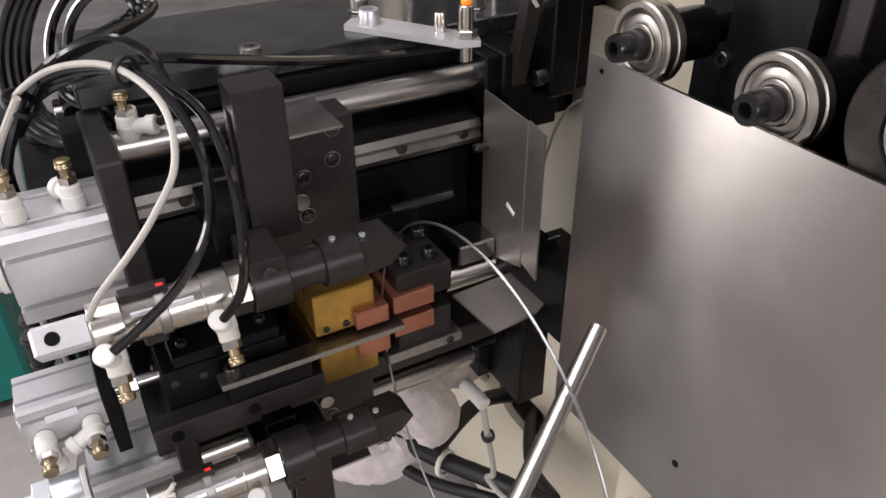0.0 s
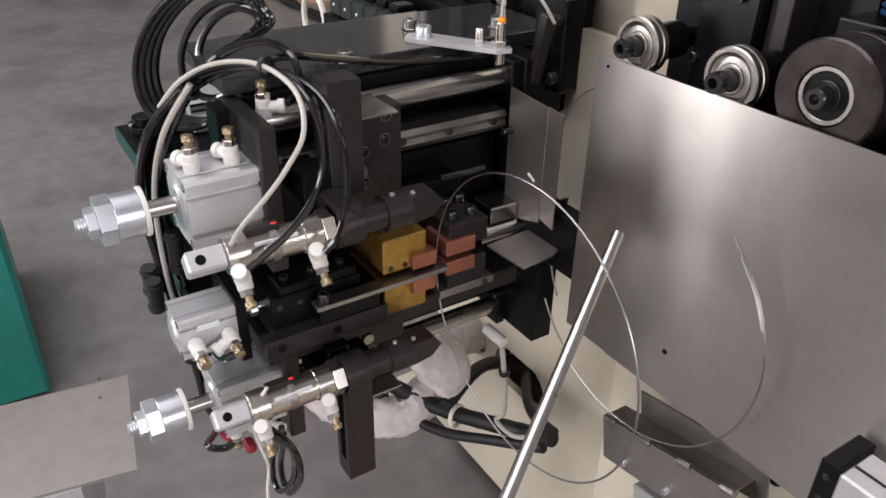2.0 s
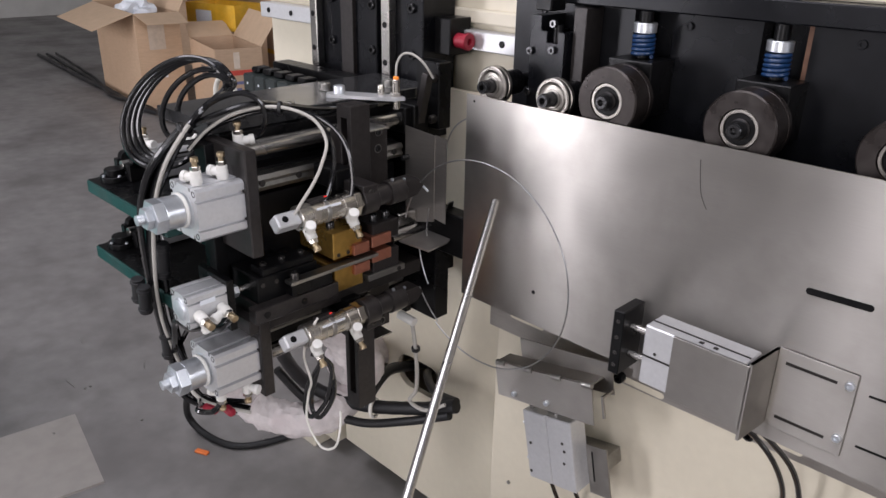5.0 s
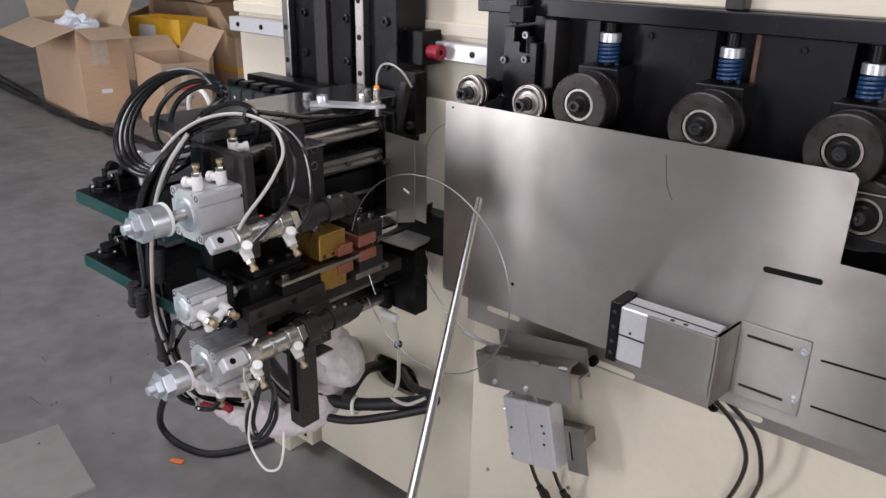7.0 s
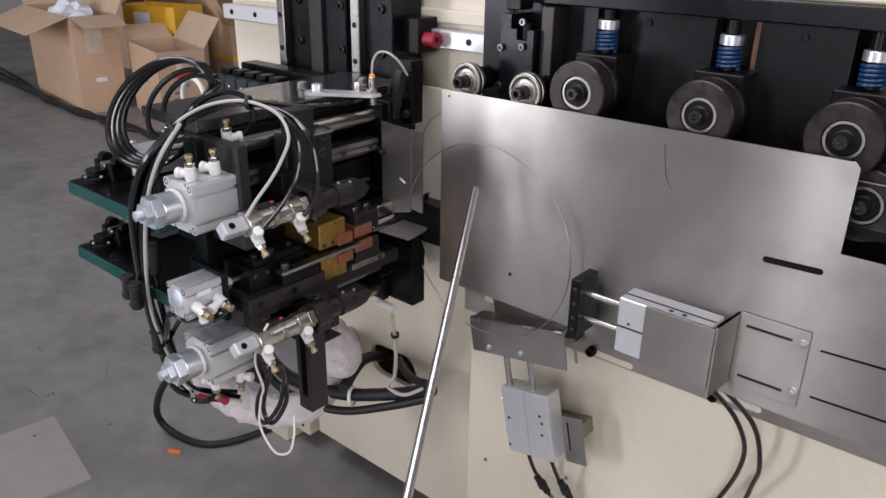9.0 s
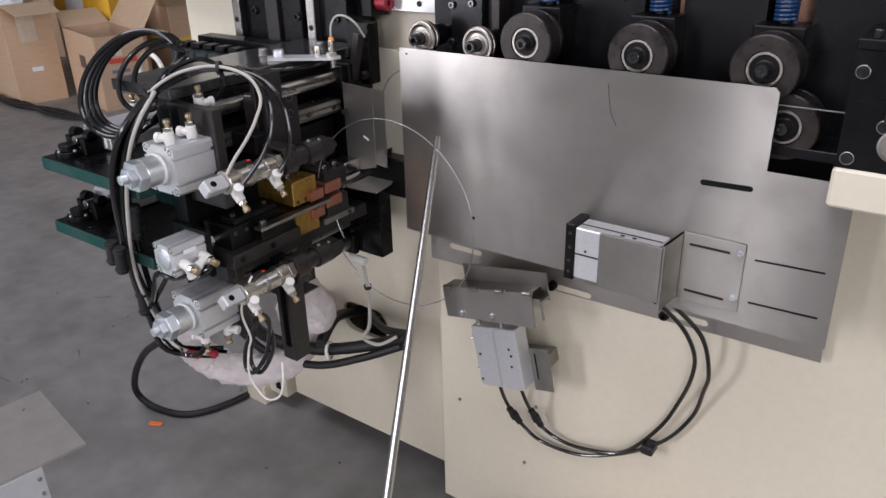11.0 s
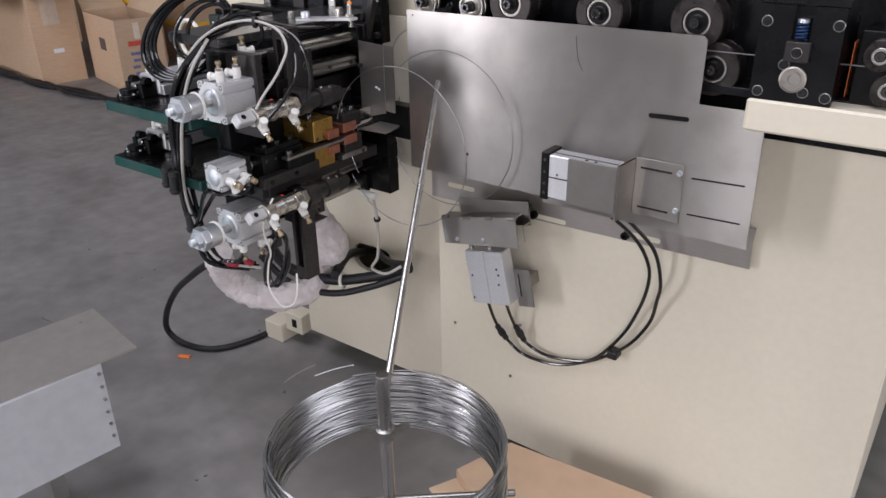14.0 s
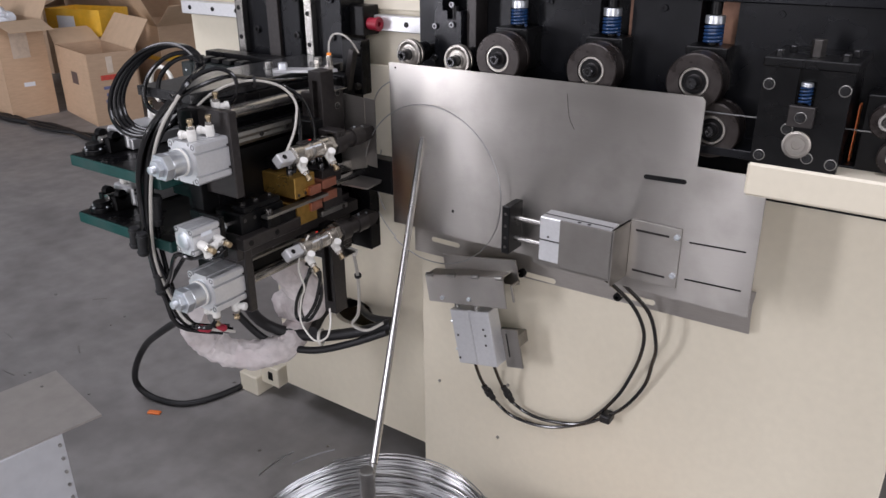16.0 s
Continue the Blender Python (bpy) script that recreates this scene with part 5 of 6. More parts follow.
def arch_hoses():
    """The hoses that arch from the tie over to the gripper cylinders; they swing with the upper carriage."""
    t = thing("arching_hoses", "one grey and three black hoses arching to the gripper cylinder", "air hose", (-0.605, 0.0, 1.23))
    part("hose", add_tube(B(), [(-0.63, -0.01, 1.205), (-0.605, 0.012, 1.238), (-0.57, 0.042, 1.262), (-0.525, 0.076, 1.27), (-0.475, 0.096, 1.256), (-0.444, 0.092, 1.226), (-0.437, 0.07, 1.195), (-0.437, 0.048, 1.17), (-0.444, 0.025, 1.143), (-0.453, 0.013, 1.12)], 0.0026, 10, 6), "hose_grey", t)
    part("hose", add_tube(B(), [(-0.635, -0.005, 1.205), (-0.61, 0.02, 1.238), (-0.57, 0.052, 1.26), (-0.525, 0.084, 1.266), (-0.477, 0.105, 1.252), (-0.45, 0.112, 1.215), (-0.443, 0.103, 1.17), (-0.436, 0.07, 1.132), (-0.431, 0.022, 1.102)], 0.0038, 10, 6), "hose_black", t)
    part("hose", add_tube(B(), [(-0.635, 0.002, 1.205), (-0.612, 0.026, 1.235), (-0.57, 0.06, 1.256), (-0.525, 0.092, 1.262), (-0.475, 0.118, 1.25), (-0.436, 0.125, 1.218), (-0.42, 0.122, 1.165), (-0.422, 0.114, 1.125), (-0.43, 0.10, 1.102)], 0.0038, 10, 6), "hose_black", t)
    part("cable_tie", add_ring(B(), (-0.527, 0.082, 1.266), (-0.522, 0.085, 1.266), 0.0115, 0.0085, 16), "rubber", t)
    u = thing("top_hose", "black hose running along the top plate", "air hose", (-0.6, 0.2, 1.23))
    part("hose", add_tube(B(), [(-0.64, 0.01, 1.21), (-0.60, 0.04, 1.24), (-0.57, 0.10, 1.258), (-0.575, 0.16, 1.246), (-0.592, 0.24, 1.226), (-0.60, 0.31, 1.216), (-0.60, 0.37, 1.212), (-0.60, 0.42, 1.21)], 0.0042, 8, 7), "hose_black", u)
    part("hose", add_tube(B(), [(-0.64, 0.0, 1.19), (-0.615, 0.03, 1.238), (-0.60, 0.05, 1.262), (-0.577, 0.082, 1.275), (-0.56, 0.105, 1.264), (-0.557, 0.113, 1.238), (-0.565, 0.11, 1.215), (-0.575, 0.104, 1.204)], 0.004, 8, 7), "hose_black", u)
    return t


ARCH = arch_hoses()


def lower_cables():
    t = thing("cable_trunk", "thick black cables entering the machine base", "cable", (-0.75, 0.55, 0.5))
    for k, (r, pts) in enumerate((
        (0.015, [(-0.52, 0.50, 0.545), (-0.62, 0.48, 0.50), (-0.74, 0.42, 0.48), (-0.82, 0.34, 0.53), (-0.80, 0.26, 0.66), (-0.72, 0.22, 0.78)]),
        (0.010, [(-0.515, 0.51, 0.555), (-0.60, 0.53, 0.53), (-0.70, 0.60, 0.50), (-0.74, 0.66, 0.47), (-0.75, 0.74, 0.44)]),
        (0.010, [(-0.515, 0.49, 0.53), (-0.62, 0.46, 0.475), (-0.72, 0.40, 0.45), (-0.82, 0.34, 0.48), (-0.86, 0.28, 0.58)]),
        (0.014, [(-0.72, 0.42, 0.50), (-0.78, 0.54, 0.50), (-0.79, 0.64, 0.47), (-0.78, 0.75, 0.45)]),
    )):
        part("cable", add_tube(B(), pts, r, 12, 8, wobble=(lambda n, a: 1 + 0.05 * (n % 2)) if r > 0.0145 else None), "rubber", t)
    part("cable_end", add_cyl(B(), (-0.525, 0.50, 0.543), (-0.508, 0.503, 0.551), 0.0155), "rubber", t)
    part("white_tie", add_ring(B(), (-0.71, 0.435, 0.478), (-0.703, 0.438, 0.479), 0.024, 0.018, 18), "hose_white", t)
    g = thing("grey_hose", "grey hose hanging from the lower gripper rail", "air hose", (-0.6, 0.4, 0.7))
    part("hose", add_tube(B(), [(-0.535, 0.395, 0.795), (-0.53, 0.40, 0.74), (-0.545, 0.42, 0.66), (-0.57, 0.44, 0.59), (-0.60, 0.45, 0.545), (-0.56, 0.46, 0.535), (-0.52, 0.48, 0.56)], 0.0042, 8, 7), "hose_grey", g)
    part("hose_nozzle", add_cyl(B(), (-0.56, 0.385, 0.80), (-0.52, 0.39, 0.795), 0.009), "white_plastic", g)
    part("hose_tie", add_ring(B(), (-0.53, 0.402, 0.73), (-0.531, 0.404, 0.722), 0.009, 0.006, 12), "rubber", g)
    s = thing("insulating_sleeve", "fat white glassfibre sleeve wrapped round the cables", "cable sleeve", (-0.85, 0.3, 0.45))

    def crumple(n, a):
        p = Vector((1.3 * math.cos(a), 1.3 * math.sin(a), 0.16 * n))
        return 1 + 0.14 * noise.noise(p) + 0.12 * noise.noise(p * 2.6) + 0.07 * noise.noise(p * 6)
    part("hanging_part", add_tube(B(), [(-0.90, 0.17, 0.62), (-0.935, 0.20, 0.55), (-0.93, 0.235, 0.485), (-0.88, 0.27, 0.452), (-0.82, 0.31, 0.448), (-0.785, 0.36, 0.455), (-0.79, 0.42, 0.475), (-0.82, 0.48, 0.49)], 0.039, 28, 12, crumple), "cloth", s)
    part("upper_part", add_tube(B(), [(-0.93, 0.68, 0.46), (-0.905, 0.57, 0.485), (-0.87, 0.48, 0.525), (-0.80, 0.44, 0.55), (-0.73, 0.425, 0.575), (-0.70, 0.40, 0.625), (-0.715, 0.36, 0.70), (-0.72, 0.33, 0.76)], 0.044, 28, 12, crumple), "cloth", s)
    h = thing("floor_hose", "thick dark ribbed hose looping down to the floor", "hose", (-1.3, 0.4, 0.1))
    part("hose", add_tube(B(), [(-0.90, 0.20, 0.60), (-1.02, 0.22, 0.535), (-1.18, 0.26, 0.43), (-1.36, 0.31, 0.30), (-1.48, 0.335, 0.17), (-1.535, 0.355, 0.07), (-1.50, 0.375, 0.018), (-1.40, 0.40, 0.0115), (-1.34, 0.45, 0.0115), (-1.30, 0.55, 0.0115), (-1.27, 0.72, 0.0115), (-1.2, 0.95, 0.0115)], 0.0105, 12, 9, lambda n, a: 1 + 0.03 * (n % 2)), "rubber", h)


lower_cables()


# ---- rod, ring stand and rings ----
RING_R = 0.178
FEED_AT, WELD_AT = Vector((-0.299, 0.385, 1.004)), Vector((-0.335, 0.262, 0.987))
STACK_AT = Vector((0.066, -0.27, 0.739))
STACK_LOW = 0.632


def rod_and_stand():
    s = thing("ring_stand", "steel post stand holding the finished rings", "ring stand", (0.066, -0.27, 0))
    tip, low = Vector((-0.257, 0.309, 1.134)), Vector((0.028, -0.213, 0.815))
    part("guide_rod", add_cyl(B(), tip, low, 0.0061, seg=20), "shaft", s, "bright steel guide rod leaning up to the jaws")
    part("rod_arm", add_cyl(B(), low, (0.066, -0.27, 0.79), 0.0045, seg=12), "dull_steel", s)
    part("post", add_cyl(B(), (0.066, -0.27, 0.02), (0.066, -0.27, 0.862), 0.0105, seg=24, bev=0.0015), "shaft", s)
    part("collar", add_lathe(B(), (0.066, -0.27, 0.749), (0, 0, 1), [(0, 0.0105), (0, 0.015), (0.016, 0.015), (0.018, 0.0105)], 24), "dull_steel", s)
    for k in (-1, 1):
        wing = add_plate(B(), [(0.013, -0.006), (0.034, 0.004), (0.037, 0.012), (0.030, 0.013), (0.013, 0.008)], 1, -0.003, 0.003)
        bmesh.ops.transform(wing, matrix=Matrix.Translation((0.066, -0.27, 0.757)) @ Matrix.Rotation(radians(42 + 90 * k - 90), 4, "Z"), verts=wing.verts)
        part("wing", wing, "dull_steel", s)
    part("base", add_cyl(B(), (0.066, -0.27, 0.0), (0.066, -0.27, 0.02), 0.15, seg=32), "tin", s)
    d = Vector((0.77, 0.64, 0))
    c = Vector((0.066, -0.27, STACK_LOW - 0.008))
    part("arm", add_cyl(B(), c - d * 0.2, c + d * 0.2, 0.006, seg=12), "dull_steel", s)
    part("arm", add_cyl(B(), c, c + Vector((0.64, -0.77, 0)) * 0.2, 0.006, seg=12), "dull_steel", s)
    k = thing("ring_stack", "stack of bright finished wire rings round the post", "wire rings", (STACK_AT.x, STACK_AT.y, STACK_LOW))
    pts = [(RING_R * math.cos(a), RING_R * math.sin(a), 0) for a in (2 * math.pi * n / 64 for n in range(65))]
    meshes = [finish("ring", add_tube(B(), [(x * (1 + 0.012 * math.sin(2 * n / 10 + j)), y, 0.004 * math.sin(4 * math.pi * n / 64 + j)) for n, (x, y, z) in enumerate(pts)], 0.00118, 6, 1), "wire", (0, 0, 0)) for j in range(3)]
    rng = random.Random(5)
    for n in range(84):
        ob = new("ring", meshes[n % 3])
        ob.parent = k
        ob.location = (rng.uniform(-0.005, 0.005), rng.uniform(-0.005, 0.005), 0.004 + (STACK_AT.z - STACK_LOW) / 84 * n)
        ob.rotation_euler = (rng.uniform(-0.03, 0.03), rng.uniform(-0.03, 0.03), rng.uniform(0, 6.28))


rod_and_stand()


def first_ring():
    bm = add_tube(B(), [(WELD_AT.x + RING_R * math.cos(a), WELD_AT.y, WELD_AT.z + RING_R * math.sin(a)) for a in (2 * math.pi * n / 72 for n in range(73))], 0.00118, 8, 1)
    return solid("wire_ring", bm, "wire", "bright steel wire ring held in the welding jaws", "wire ring", tuple(WELD_AT), "wire rings in work")


RING_PIECES = 16


def fed_ring():
    t = thing("wire_ring", "bright steel wire ring curling round in front of the guard plate", "wire ring", tuple(FEED_AT), "wire rings in work")
    a0, span = radians(166), 2 * math.pi / RING_PIECES
    pieces = []
    for n in range(RING_PIECES):
        pts = [FEED_AT + Vector((RING_R * math.cos(a), 0, RING_R * math.sin(a))) for a in (a0 + span * 1.03 * j / 6 for j in range(7))]
        pieces.append(part("arc", add_tube(B(), pts, 0.00118, 8, 1), "wire", t))
    return t, pieces


RING_0 = first_ring()
RINGS = [fed_ring() for n in range(3)]


def feed_wire():
    bm = B()
    add_tube(bm, [(1.1, 0.43, 1.231), (0.6, 0.43, 1.231), (0.2, 0.43, 1.231), (-0.2, 0.43, 1.231), (-0.36, 0.43, 1.231), (-0.42, 0.432, 1.215), (-0.47, 0.432, 1.18), (-0.495, 0.428, 1.10), (-0.503, 0.426, 1.03)], 0.00118, 8, 6)
    solid("feed_wire", bm, "wire", "bright steel wire running through the rollers", "wire", (0.3, 0.44, 1.243))


feed_wire()


# ---- things on the floor ----
def floor_things():
    bm = B()
    add_box(bm, -1.445, -1.40, 0.325, 0.342, 0.0, 0.008, bev=0.002, turn=Matrix.Rotation(radians(25), 4, "Z"))
    solid("orange_scrap", bm, "orange", "small orange plastic scrap on the floor", "scrap", (-1.42, 0.33, 0))
    t = thing("sheet_metal_box", "low sheet-metal box with a loose brown top sheet", "metal box", (-1.2, -0.4, 0))
    part("body", add_plate(B(), [(-0.905, -0.205), (-1.15, -0.165), (-1.25, -0.9), (-1.0, -0.94)], 2, 0.22, 0.468), "tin_white", t)
    part("top_sheet", add_plate(B(), [(-0.892, -0.114), (-1.163, -0.068), (-1.28, -0.9), (-1.035, -0.96)], 2, 0.4685, 0.474), "brown_sheet", t)
    for x, y in ((-1.12, -0.3), (-1.1, -0.8), (-1.2, -0.8)):
        part("leg", add_box(B(), x - 0.02, x + 0.02, y - 0.02, y + 0.02, 0.0, 0.2195, bev=0.001), "tin", t)
    for k in range(6):
        z = 0.445 - 0.037 * k
        part("edge_rivet", add_cyl(B(), (-0.9075, -0.215, z), (-0.9, -0.2165, z), 0.004, seg=8), "dull_steel", t)
    part("screw", add_cyl(B(), (-1.12, -0.13, 0.474), (-1.12, -0.13, 0.4765), 0.003, seg=10), "dull_steel", t)
    bm = B()
    add_box(bm, -2.6, -1.80, -1.2, -0.215, 0.02, 0.62, bev=0.012)
    c = solid("teal_cabinet", bm, "bright_teal", "bright teal painted machine casing standing on the floor", "machine casing", (-2.2, -0.6, 0.0))
    # small carton pushed under the cabinet
    carton_t = thing("carton", "plain brown carton lying under the cabinet", "carton", (0.0, 0.35, 0))
    part("body", add_plate(B(), [(-0.165, 0.238), (0.02, 0.13), (0.33, 0.36), (0.30, 0.43), (-0.11, 0.402)], 2, 0.0, 0.20), "carton", carton_t)
    part("flap", add_plate(B(), [(-0.166, 0.238), (0.02, 0.129), (-0.03, 0.08), (-0.20, 0.17)], 2, 0.17, 0.173), "carton_in", carton_t)
    # thick cables along the floor
    cab = thing("floor_cables", "dirty black cables lying along the floor", "cable", (-5.5, 2.1, 0))
    for k in range(3):
        pts = [(-9.5, 2.6 + 0.1 * k, 0.03), (-7.6, 2.40 + 0.05 * k, 0.03), (-6.7, 2.34 - 0.03 * k, 0.03), (-6.0, 2.24 + 0.04 * k, 0.03), (-5.4, 2.32 - 0.05 * k, 0.03), (-4.5, 2.2 + 0.12 * k, 0.03), (-3.6, 2.1 + 0.2 * k, 0.03), (-3.0, 2.5 + 0.2 * k, 0.03)]
        part("cable", add_tube(B(), pts, 0.021 - 0.004 * k, 10, 8, lambda n, a: 1 + 0.1 * math.sin(2.1 * n + a)), "rubber", cab)
    bits = thing("floor_bits", "scattered small metal bits and wire ends on the floor", "scrap", (-1.2, 0.1, 0))
    rng = random.Random(11)
    bits["kind"] = "stuff"
    bm = B()
    for k in range(34):
        x, y, a = rng.uniform(-2.6, 0.1), rng.uniform(-0.2, 1.4), rng.uniform(0, 3.14)
        if k % 4:
            add_box(bm, x - 0.004, x + 0.004, y - 0.003, y + 0.003, 0.0, 0.003, bev=0, turn=Matrix.Rotation(a, 4, "Z"))
        else:
            add_box(bm, x - 0.03, x + 0.03, y - 0.001, y + 0.001, 0.0, 0.002, bev=0, turn=Matrix.Rotation(a, 4, "Z"))
    part("bits", bm, "dull_steel", bits)


floor_things()


def carton(corner, along, w, d, h, flaps, label, tone="carton", prints=()):
    """An open carton: its front corner on the ground, the angle of its long side, and flaps as (side, length, angle)."""
    t = thing("cardboard_box", label, "cardboard box", (*corner[:2], corner[2]), "pile of cardboard boxes")
    m = Matrix.Translation(corner) @ Matrix.Rotation(radians(along), 4, "Z")

    def put(bm):
        bmesh.ops.transform(bm, matrix=m, verts=bm.verts)
        return bm
    th = 0.006
    part("front_side", put(add_box(B(), -w, 0, 0, th, 0, h, bev=0)), tone, t)
    part("right_side", put(add_box(B(), -th, 0, th, d, 0, h, bev=0)), tone, t)
    part("back_side", put(add_box(B(), -w, -th, d - th, d, 0, h, bev=0)), tone, t)
    part("left_side", put(add_box(B(), -w, -w + th, th, d - th, 0, h, bev=0)), tone, t)
    part("bottom", put(add_box(B(), -w + th, -th, th, d - th, 0, th, bev=0)), tone, t)
    hinge = {"front": ((0, 0), (-w, 0)), "right": ((0, d), (0, 0)), "back": ((-w, d), (0, d)), "left": ((-w, 0), (-w, d))}
    for side, length, angle in flaps:
        (xa, ya), (xb, yb) = hinge[side]
        a, b = Vector((xa, ya, h)), Vector((xb, yb, h))
        e = (b - a).normalized()
        out = Vector((-e.y, e.x, 0))
        r = radians(angle)
        n = out * math.cos(r) + Vector((0, 0, 1)) * math.sin(r)
        nn = e.cross(n) * 0.004
        bm = B()
        vs = [bm.verts.new(q) for q in (a, b, b + n * length - e * 0.02, a + n * length + e * 0.02)]
        us = [bm.verts.new(v.co + nn) for v in vs]
        bm.faces.new(vs)
        bm.faces.new(us[::-1])
        for k in range(4):
            bm.faces.new((vs[k], us[k], us[(k + 1) % 4], vs[(k + 1) % 4]))
        part("flap", put(bm), "carton_in" if tone == "carton" else tone, t)
    for side, u0, u1, z0, z1, mt in prints:
        if side == "right":
            part("print", put(add_box(B(), 0.0002, 0.0022, u0, u1, z0, z1, bev=0)), mt, t)
        else:
            part("print", put(add_box(B(), u0, u1, -0.0022, -0.0002, z0, z1, bev=0)), mt, t)
    return t


carton((-6.04, 2.31, 0.00), -8, 1.30, 0.38, 0.80, [("front", 0.36, -20), ("right", 0.30, -12), ("back", 0.3, 60), ("left", 0.3, 45)], "large open brown cardboard box with spread flaps", prints=[("right", 0.10, 0.24, 0.50, 0.74, "tape"), ("right", 0.14, 0.23, 0.26, 0.295, "paper")])
lines = [("right", 0.09, 0.31, 0.365, 0.405, "print_red")] + [("right", 0.10 + 0.015 * (k % 2), 0.24 - 0.04 * (k % 3), 0.29 - 0.055 * k, 0.315 - 0.055 * k, "print_blue") for k in range(4)]
carton((-5.22, 2.57, 0.00), -14, 0.79, 0.39, 0.58, [("back", 0.28, 55), ("left", 0.22, 30)], "brown cardboard box with red and blue printed lines", prints=lines + [("right", 0.15, 0.2, 0.42, 0.55, "tape"), ("front", -0.45, -0.3, 0.3, 0.40, "print")])
carton((-5.71, 3.62, 0.00), -8, 0.73, 0.53, 0.66, [("right", 0.3, 40), ("front", 0.3, 65)], "brown cardboard box closed with yellow tape", prints=[("right", 0.0, 0.48, 0.34, 0.38, "yellow"), ("front", -0.6, -0.02, 0.34, 0.38, "yellow")])
carton((-6.05, 3.17, 0.00), -10, 0.89, 0.38, 0.60, [], "brown cardboard box hidden in the pile")
carton((-5.92, 3.19, 0.60), 14, 0.63, 0.36, 0.23, [], "yellow printed cardboard box with clear tape", tone="yellow", prints=[("front", -0.5, -0.30, 0.05, 0.17, "paper")])
carton((-6.46, 3.83, 0.00), 5, 0.95, 0.63, 0.91, [("front", 0.4, 15), ("right", 0.3, 20), ("back", 0.3, 70)], "tall brown cardboard box with loose flaps")
carton((-5.76, 4.37, 0.00), 0, 0.95, 0.63, 0.89, [("front", 0.35, 35)], "brown cardboard box in the pile")
carton((-5.65, 4.32, 0.89), -12, 0.79, 0.53, 0.41, [], "orange cardboard box on the pile", tone="orange")
carton((-7.85, 3.73, 0.00), 15, 0.84, 0.63, 0.72, [("front", 0.3, 10), ("right", 0.3, 20)], "brown cardboard box beside the pile")


def plastic_bag():
    bm = B()
    bmesh.ops.create_icosphere(bm, subdivisions=4, radius=1.0)
    for v in bm.verts:
        q = noise.noise(v.co * 2.3) * 0.35 + noise.noise(v.co * 6) * 0.12
        v.co = Vector((v.co.x * 0.22, v.co.y * 0.15, v.co.z * 0.13)) * (1 + q)
    bmesh.ops.translate(bm, verts=bm.verts, vec=(-6.49, 2.53, 0.76))
    solid("plastic_bag", bm, "paper", "crumpled white plastic bag in the open box", "plastic bag", (-6.49, 2.53, 0.6))


plastic_bag()


# ---- motion ----
CYCLE, STROKE, BACK = 5.75, 0.137, 0.03


def cycle_rows(steps, move):
    """Rows over the clip for a step list of (phase seconds, value) repeated every cycle; phase 0 is 3.65 s."""
    rows, t = [], []
    for n in (-1, 0, 1, 2):
        for p, v in steps:
            t.append((3.65 + n * CYCLE + p, v))
    t.sort()
    first = [v for s, v in t if s <= 0][-1]
    rows = [(0.0, first)] + [(s, v) for s, v in t if 0 < s < 16.0]
    rows.append((16.0, rows[-1][1]))
    out = []
    for s, v in rows:
        if not out or s - out[-1][0] > 0.02:
            out.append((s, v))
    return [(s, move(v)) for s, v in out]


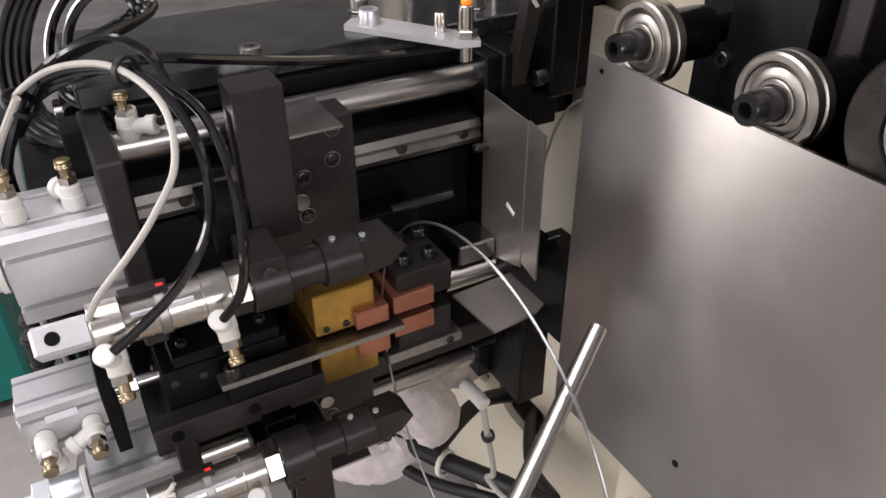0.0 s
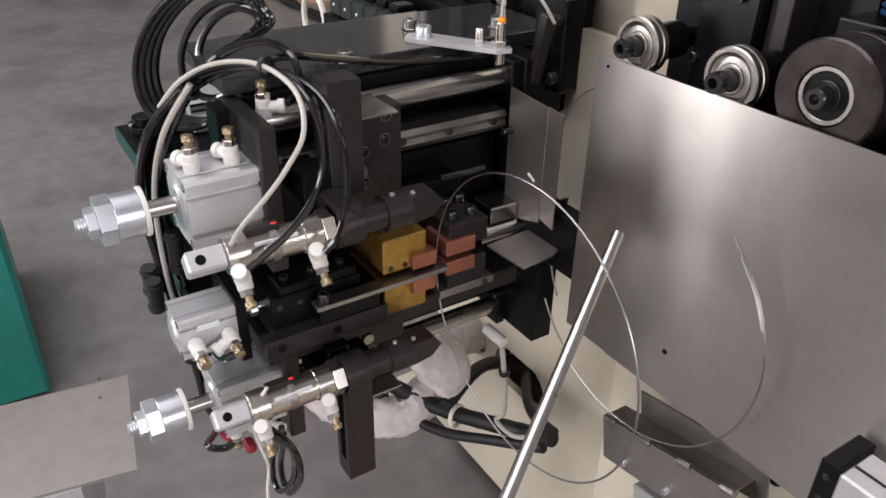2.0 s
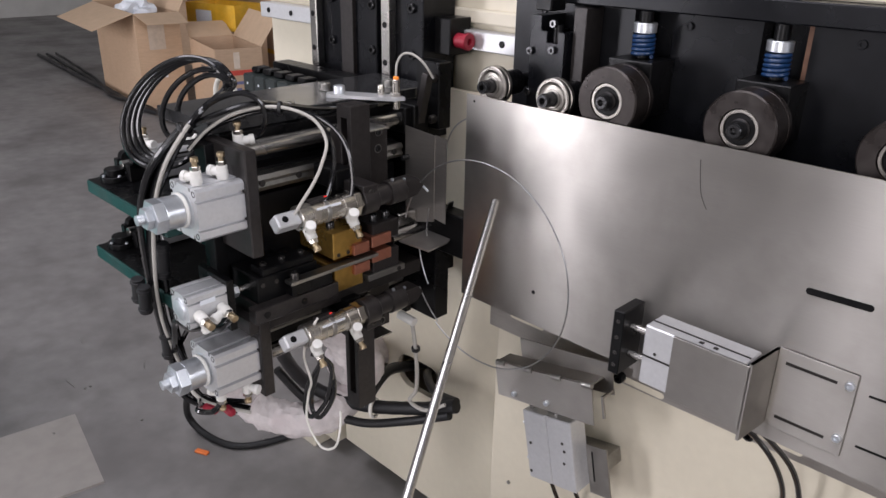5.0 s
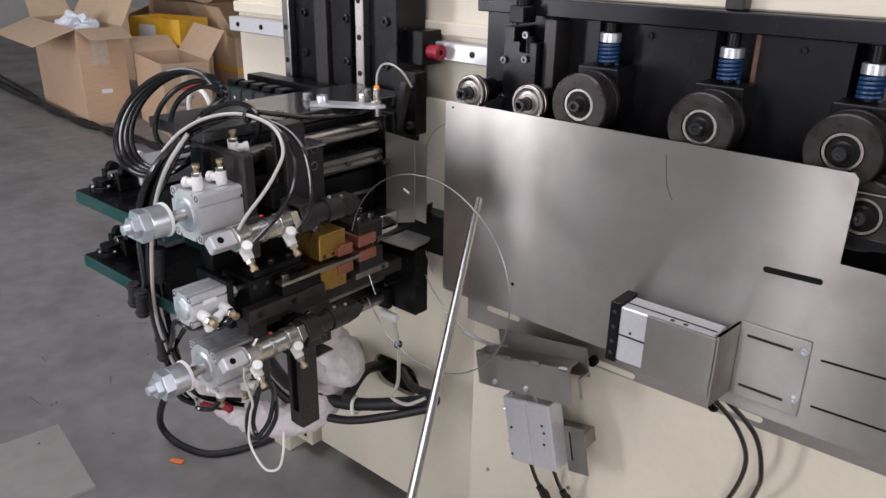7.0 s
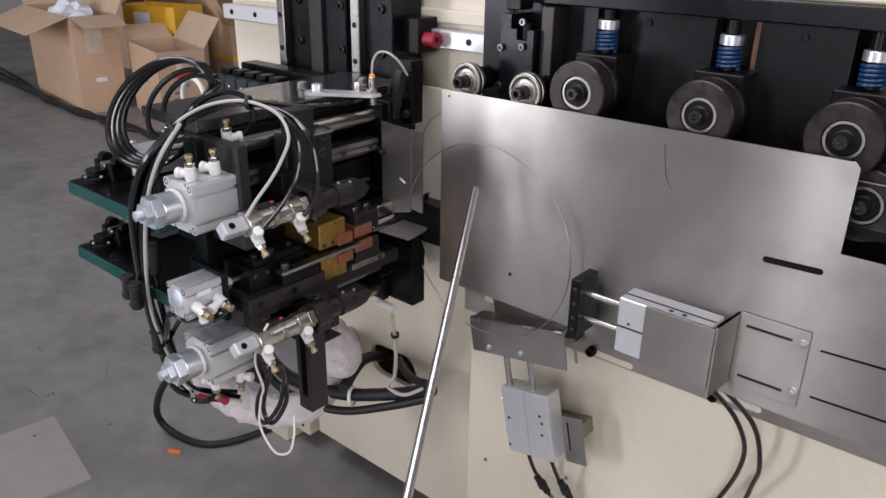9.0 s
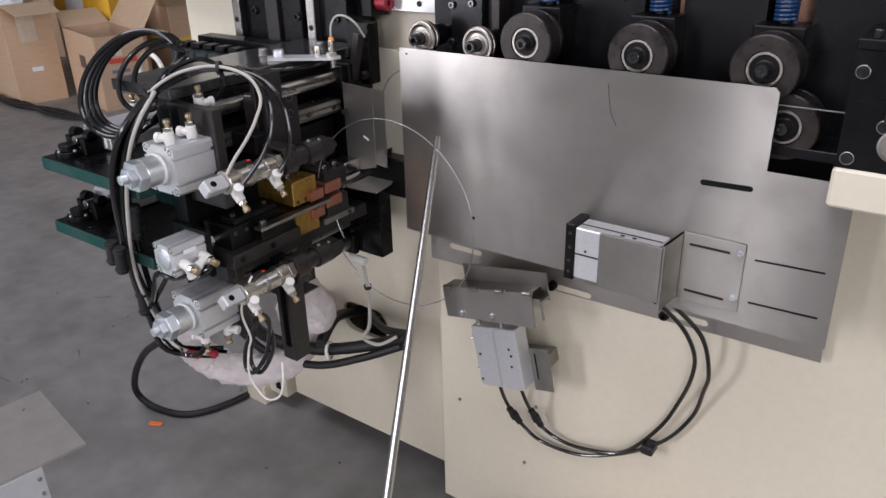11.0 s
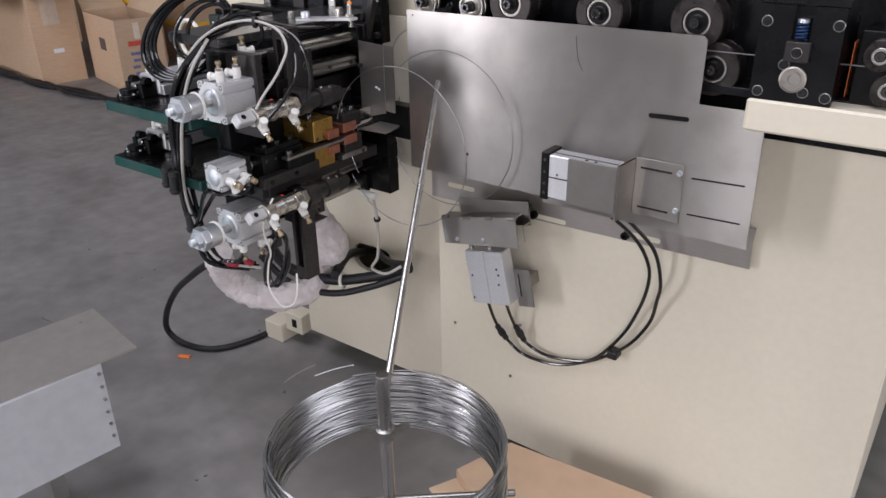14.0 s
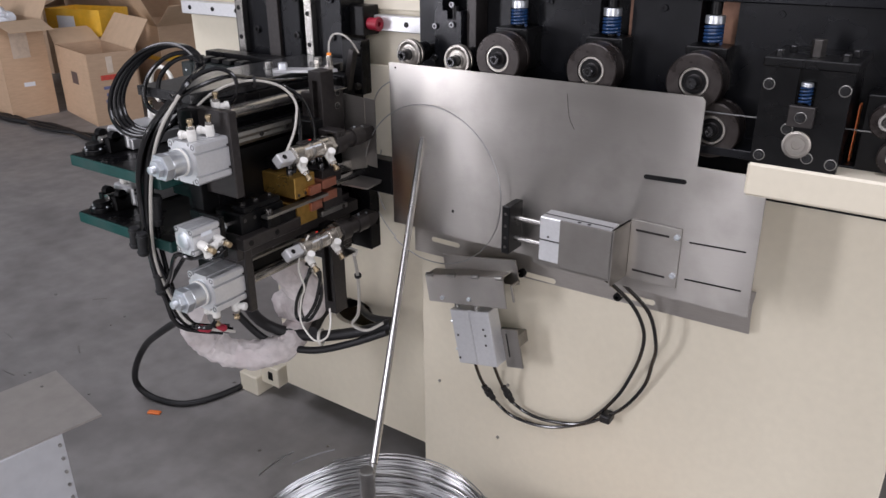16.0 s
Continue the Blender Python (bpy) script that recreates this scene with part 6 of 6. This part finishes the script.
def motions():
    carriage = [(-2.7, 0.0), (-2.53, -BACK), (-0.77, -BACK), (-0.6, 0.0), (-0.10, 0.0), (0.07, STROKE), (1.25, STROKE), (1.5, 0.0)]
    for g in (GRIP_UP, GRIP_LOW):
        o = g.location.copy()
        walk(g, cycle_rows(carriage, lambda v: pose(o.x, o.y + v, o.z)))
    rods = [(-2.7, 0.0), (-2.53, -BACK), (-0.77, -BACK), (-0.6, 0.0)]
    for g in RODS:
        o = g.location.copy()
        walk(g, cycle_rows(rods, lambda v: pose(o.x, o.y + v, o.z)))
    for g in JAW_PARTS:
        o = g.location.copy()
        walk(g, cycle_rows(rods, lambda v: pose(o.x, o.y + v / 3, o.z)))
    for g in SWINGING:
        o = g.location.copy()
        walk(g, cycle_rows(carriage, lambda v: pose(o.x, o.y + v, o.z)))
    # hoses swing about their tie as the upper carriage slides
    o = ARCH.location.copy()
    walk(ARCH, cycle_rows(carriage, lambda v: pose(o.x, o.y + 0.4 * v, o.z - 0.2 * max(v, 0.0), 0, 0, 175 * v)))
    # rings: fed round the circle, carried to the jaws, dropped on the stand
    above = Vector((-0.20, 0.06, 0.86))

    def drop(t):
        return [(t, Matrix.Translation(WELD_AT)), (t + 0.1, Matrix.Translation(above) @ pose(0, 0, 0, 25)), (t + 0.22, Matrix.Translation(STACK_AT) @ pose(0, 0, 0, 85)), (16.0, Matrix.Translation(STACK_AT) @ pose(0, 0, 0, 85))]
    walk(RING_0, [(0.0, Matrix.Translation(WELD_AT))] + drop(3.65 - 1.0))
    for n, (ring, pieces) in enumerate(RINGS):
        t0 = 3.65 + n * CYCLE
        rows = [(0.0, Matrix.Translation(FEED_AT))]
        if n < 2:
            rows += [(t0 + 1.25, Matrix.Translation(FEED_AT)), (t0 + 1.5, Matrix.Translation(WELD_AT))] + drop(t0 + CYCLE - 1.0)
        else:
            rows += [(16.0, Matrix.Translation(FEED_AT))]
        walk(ring, rows)
        start, speed = t0 - 2.95, 165.0
        for k, piece in enumerate(pieces):
            target = 360.0 / RING_PIECES * (RING_PIECES - 1 - k)
            keys = [(0.0, 0.0), (start, 0.0)]
            for a in range(1, 8):
                if a * 55.0 < target - 5:
                    keys.append((start + a * 55.0 / speed, a * 55.0))
            if target:
                keys.append((start + target / speed, target))
            keys.append((16.0, target))
            rest = 0.0 + 0.0008 * k
            walk(piece, [(t, pose(0, rest + max(0.0, 0.044 * (1 - a / 50.0)), 0, 0, -a, 0)) for t, a in keys])
    o1 = STOP.location.copy()
    walk(STOP, cycle_rows([(-1.0, 0.0), (-0.78, -0.066), (1.2, -0.066), (1.5, 0.0)], lambda v: pose(o1.x + v, o1.y, o1.z)))
    o2 = FLAP.location.copy()
    walk(FLAP, cycle_rows([(-1.12, 0.0), (-0.98, 0.052), (0.72, 0.052), (0.84, 0.0)], lambda v: Matrix.Translation(o2 + FLAP_AXIS * v)))


motions()
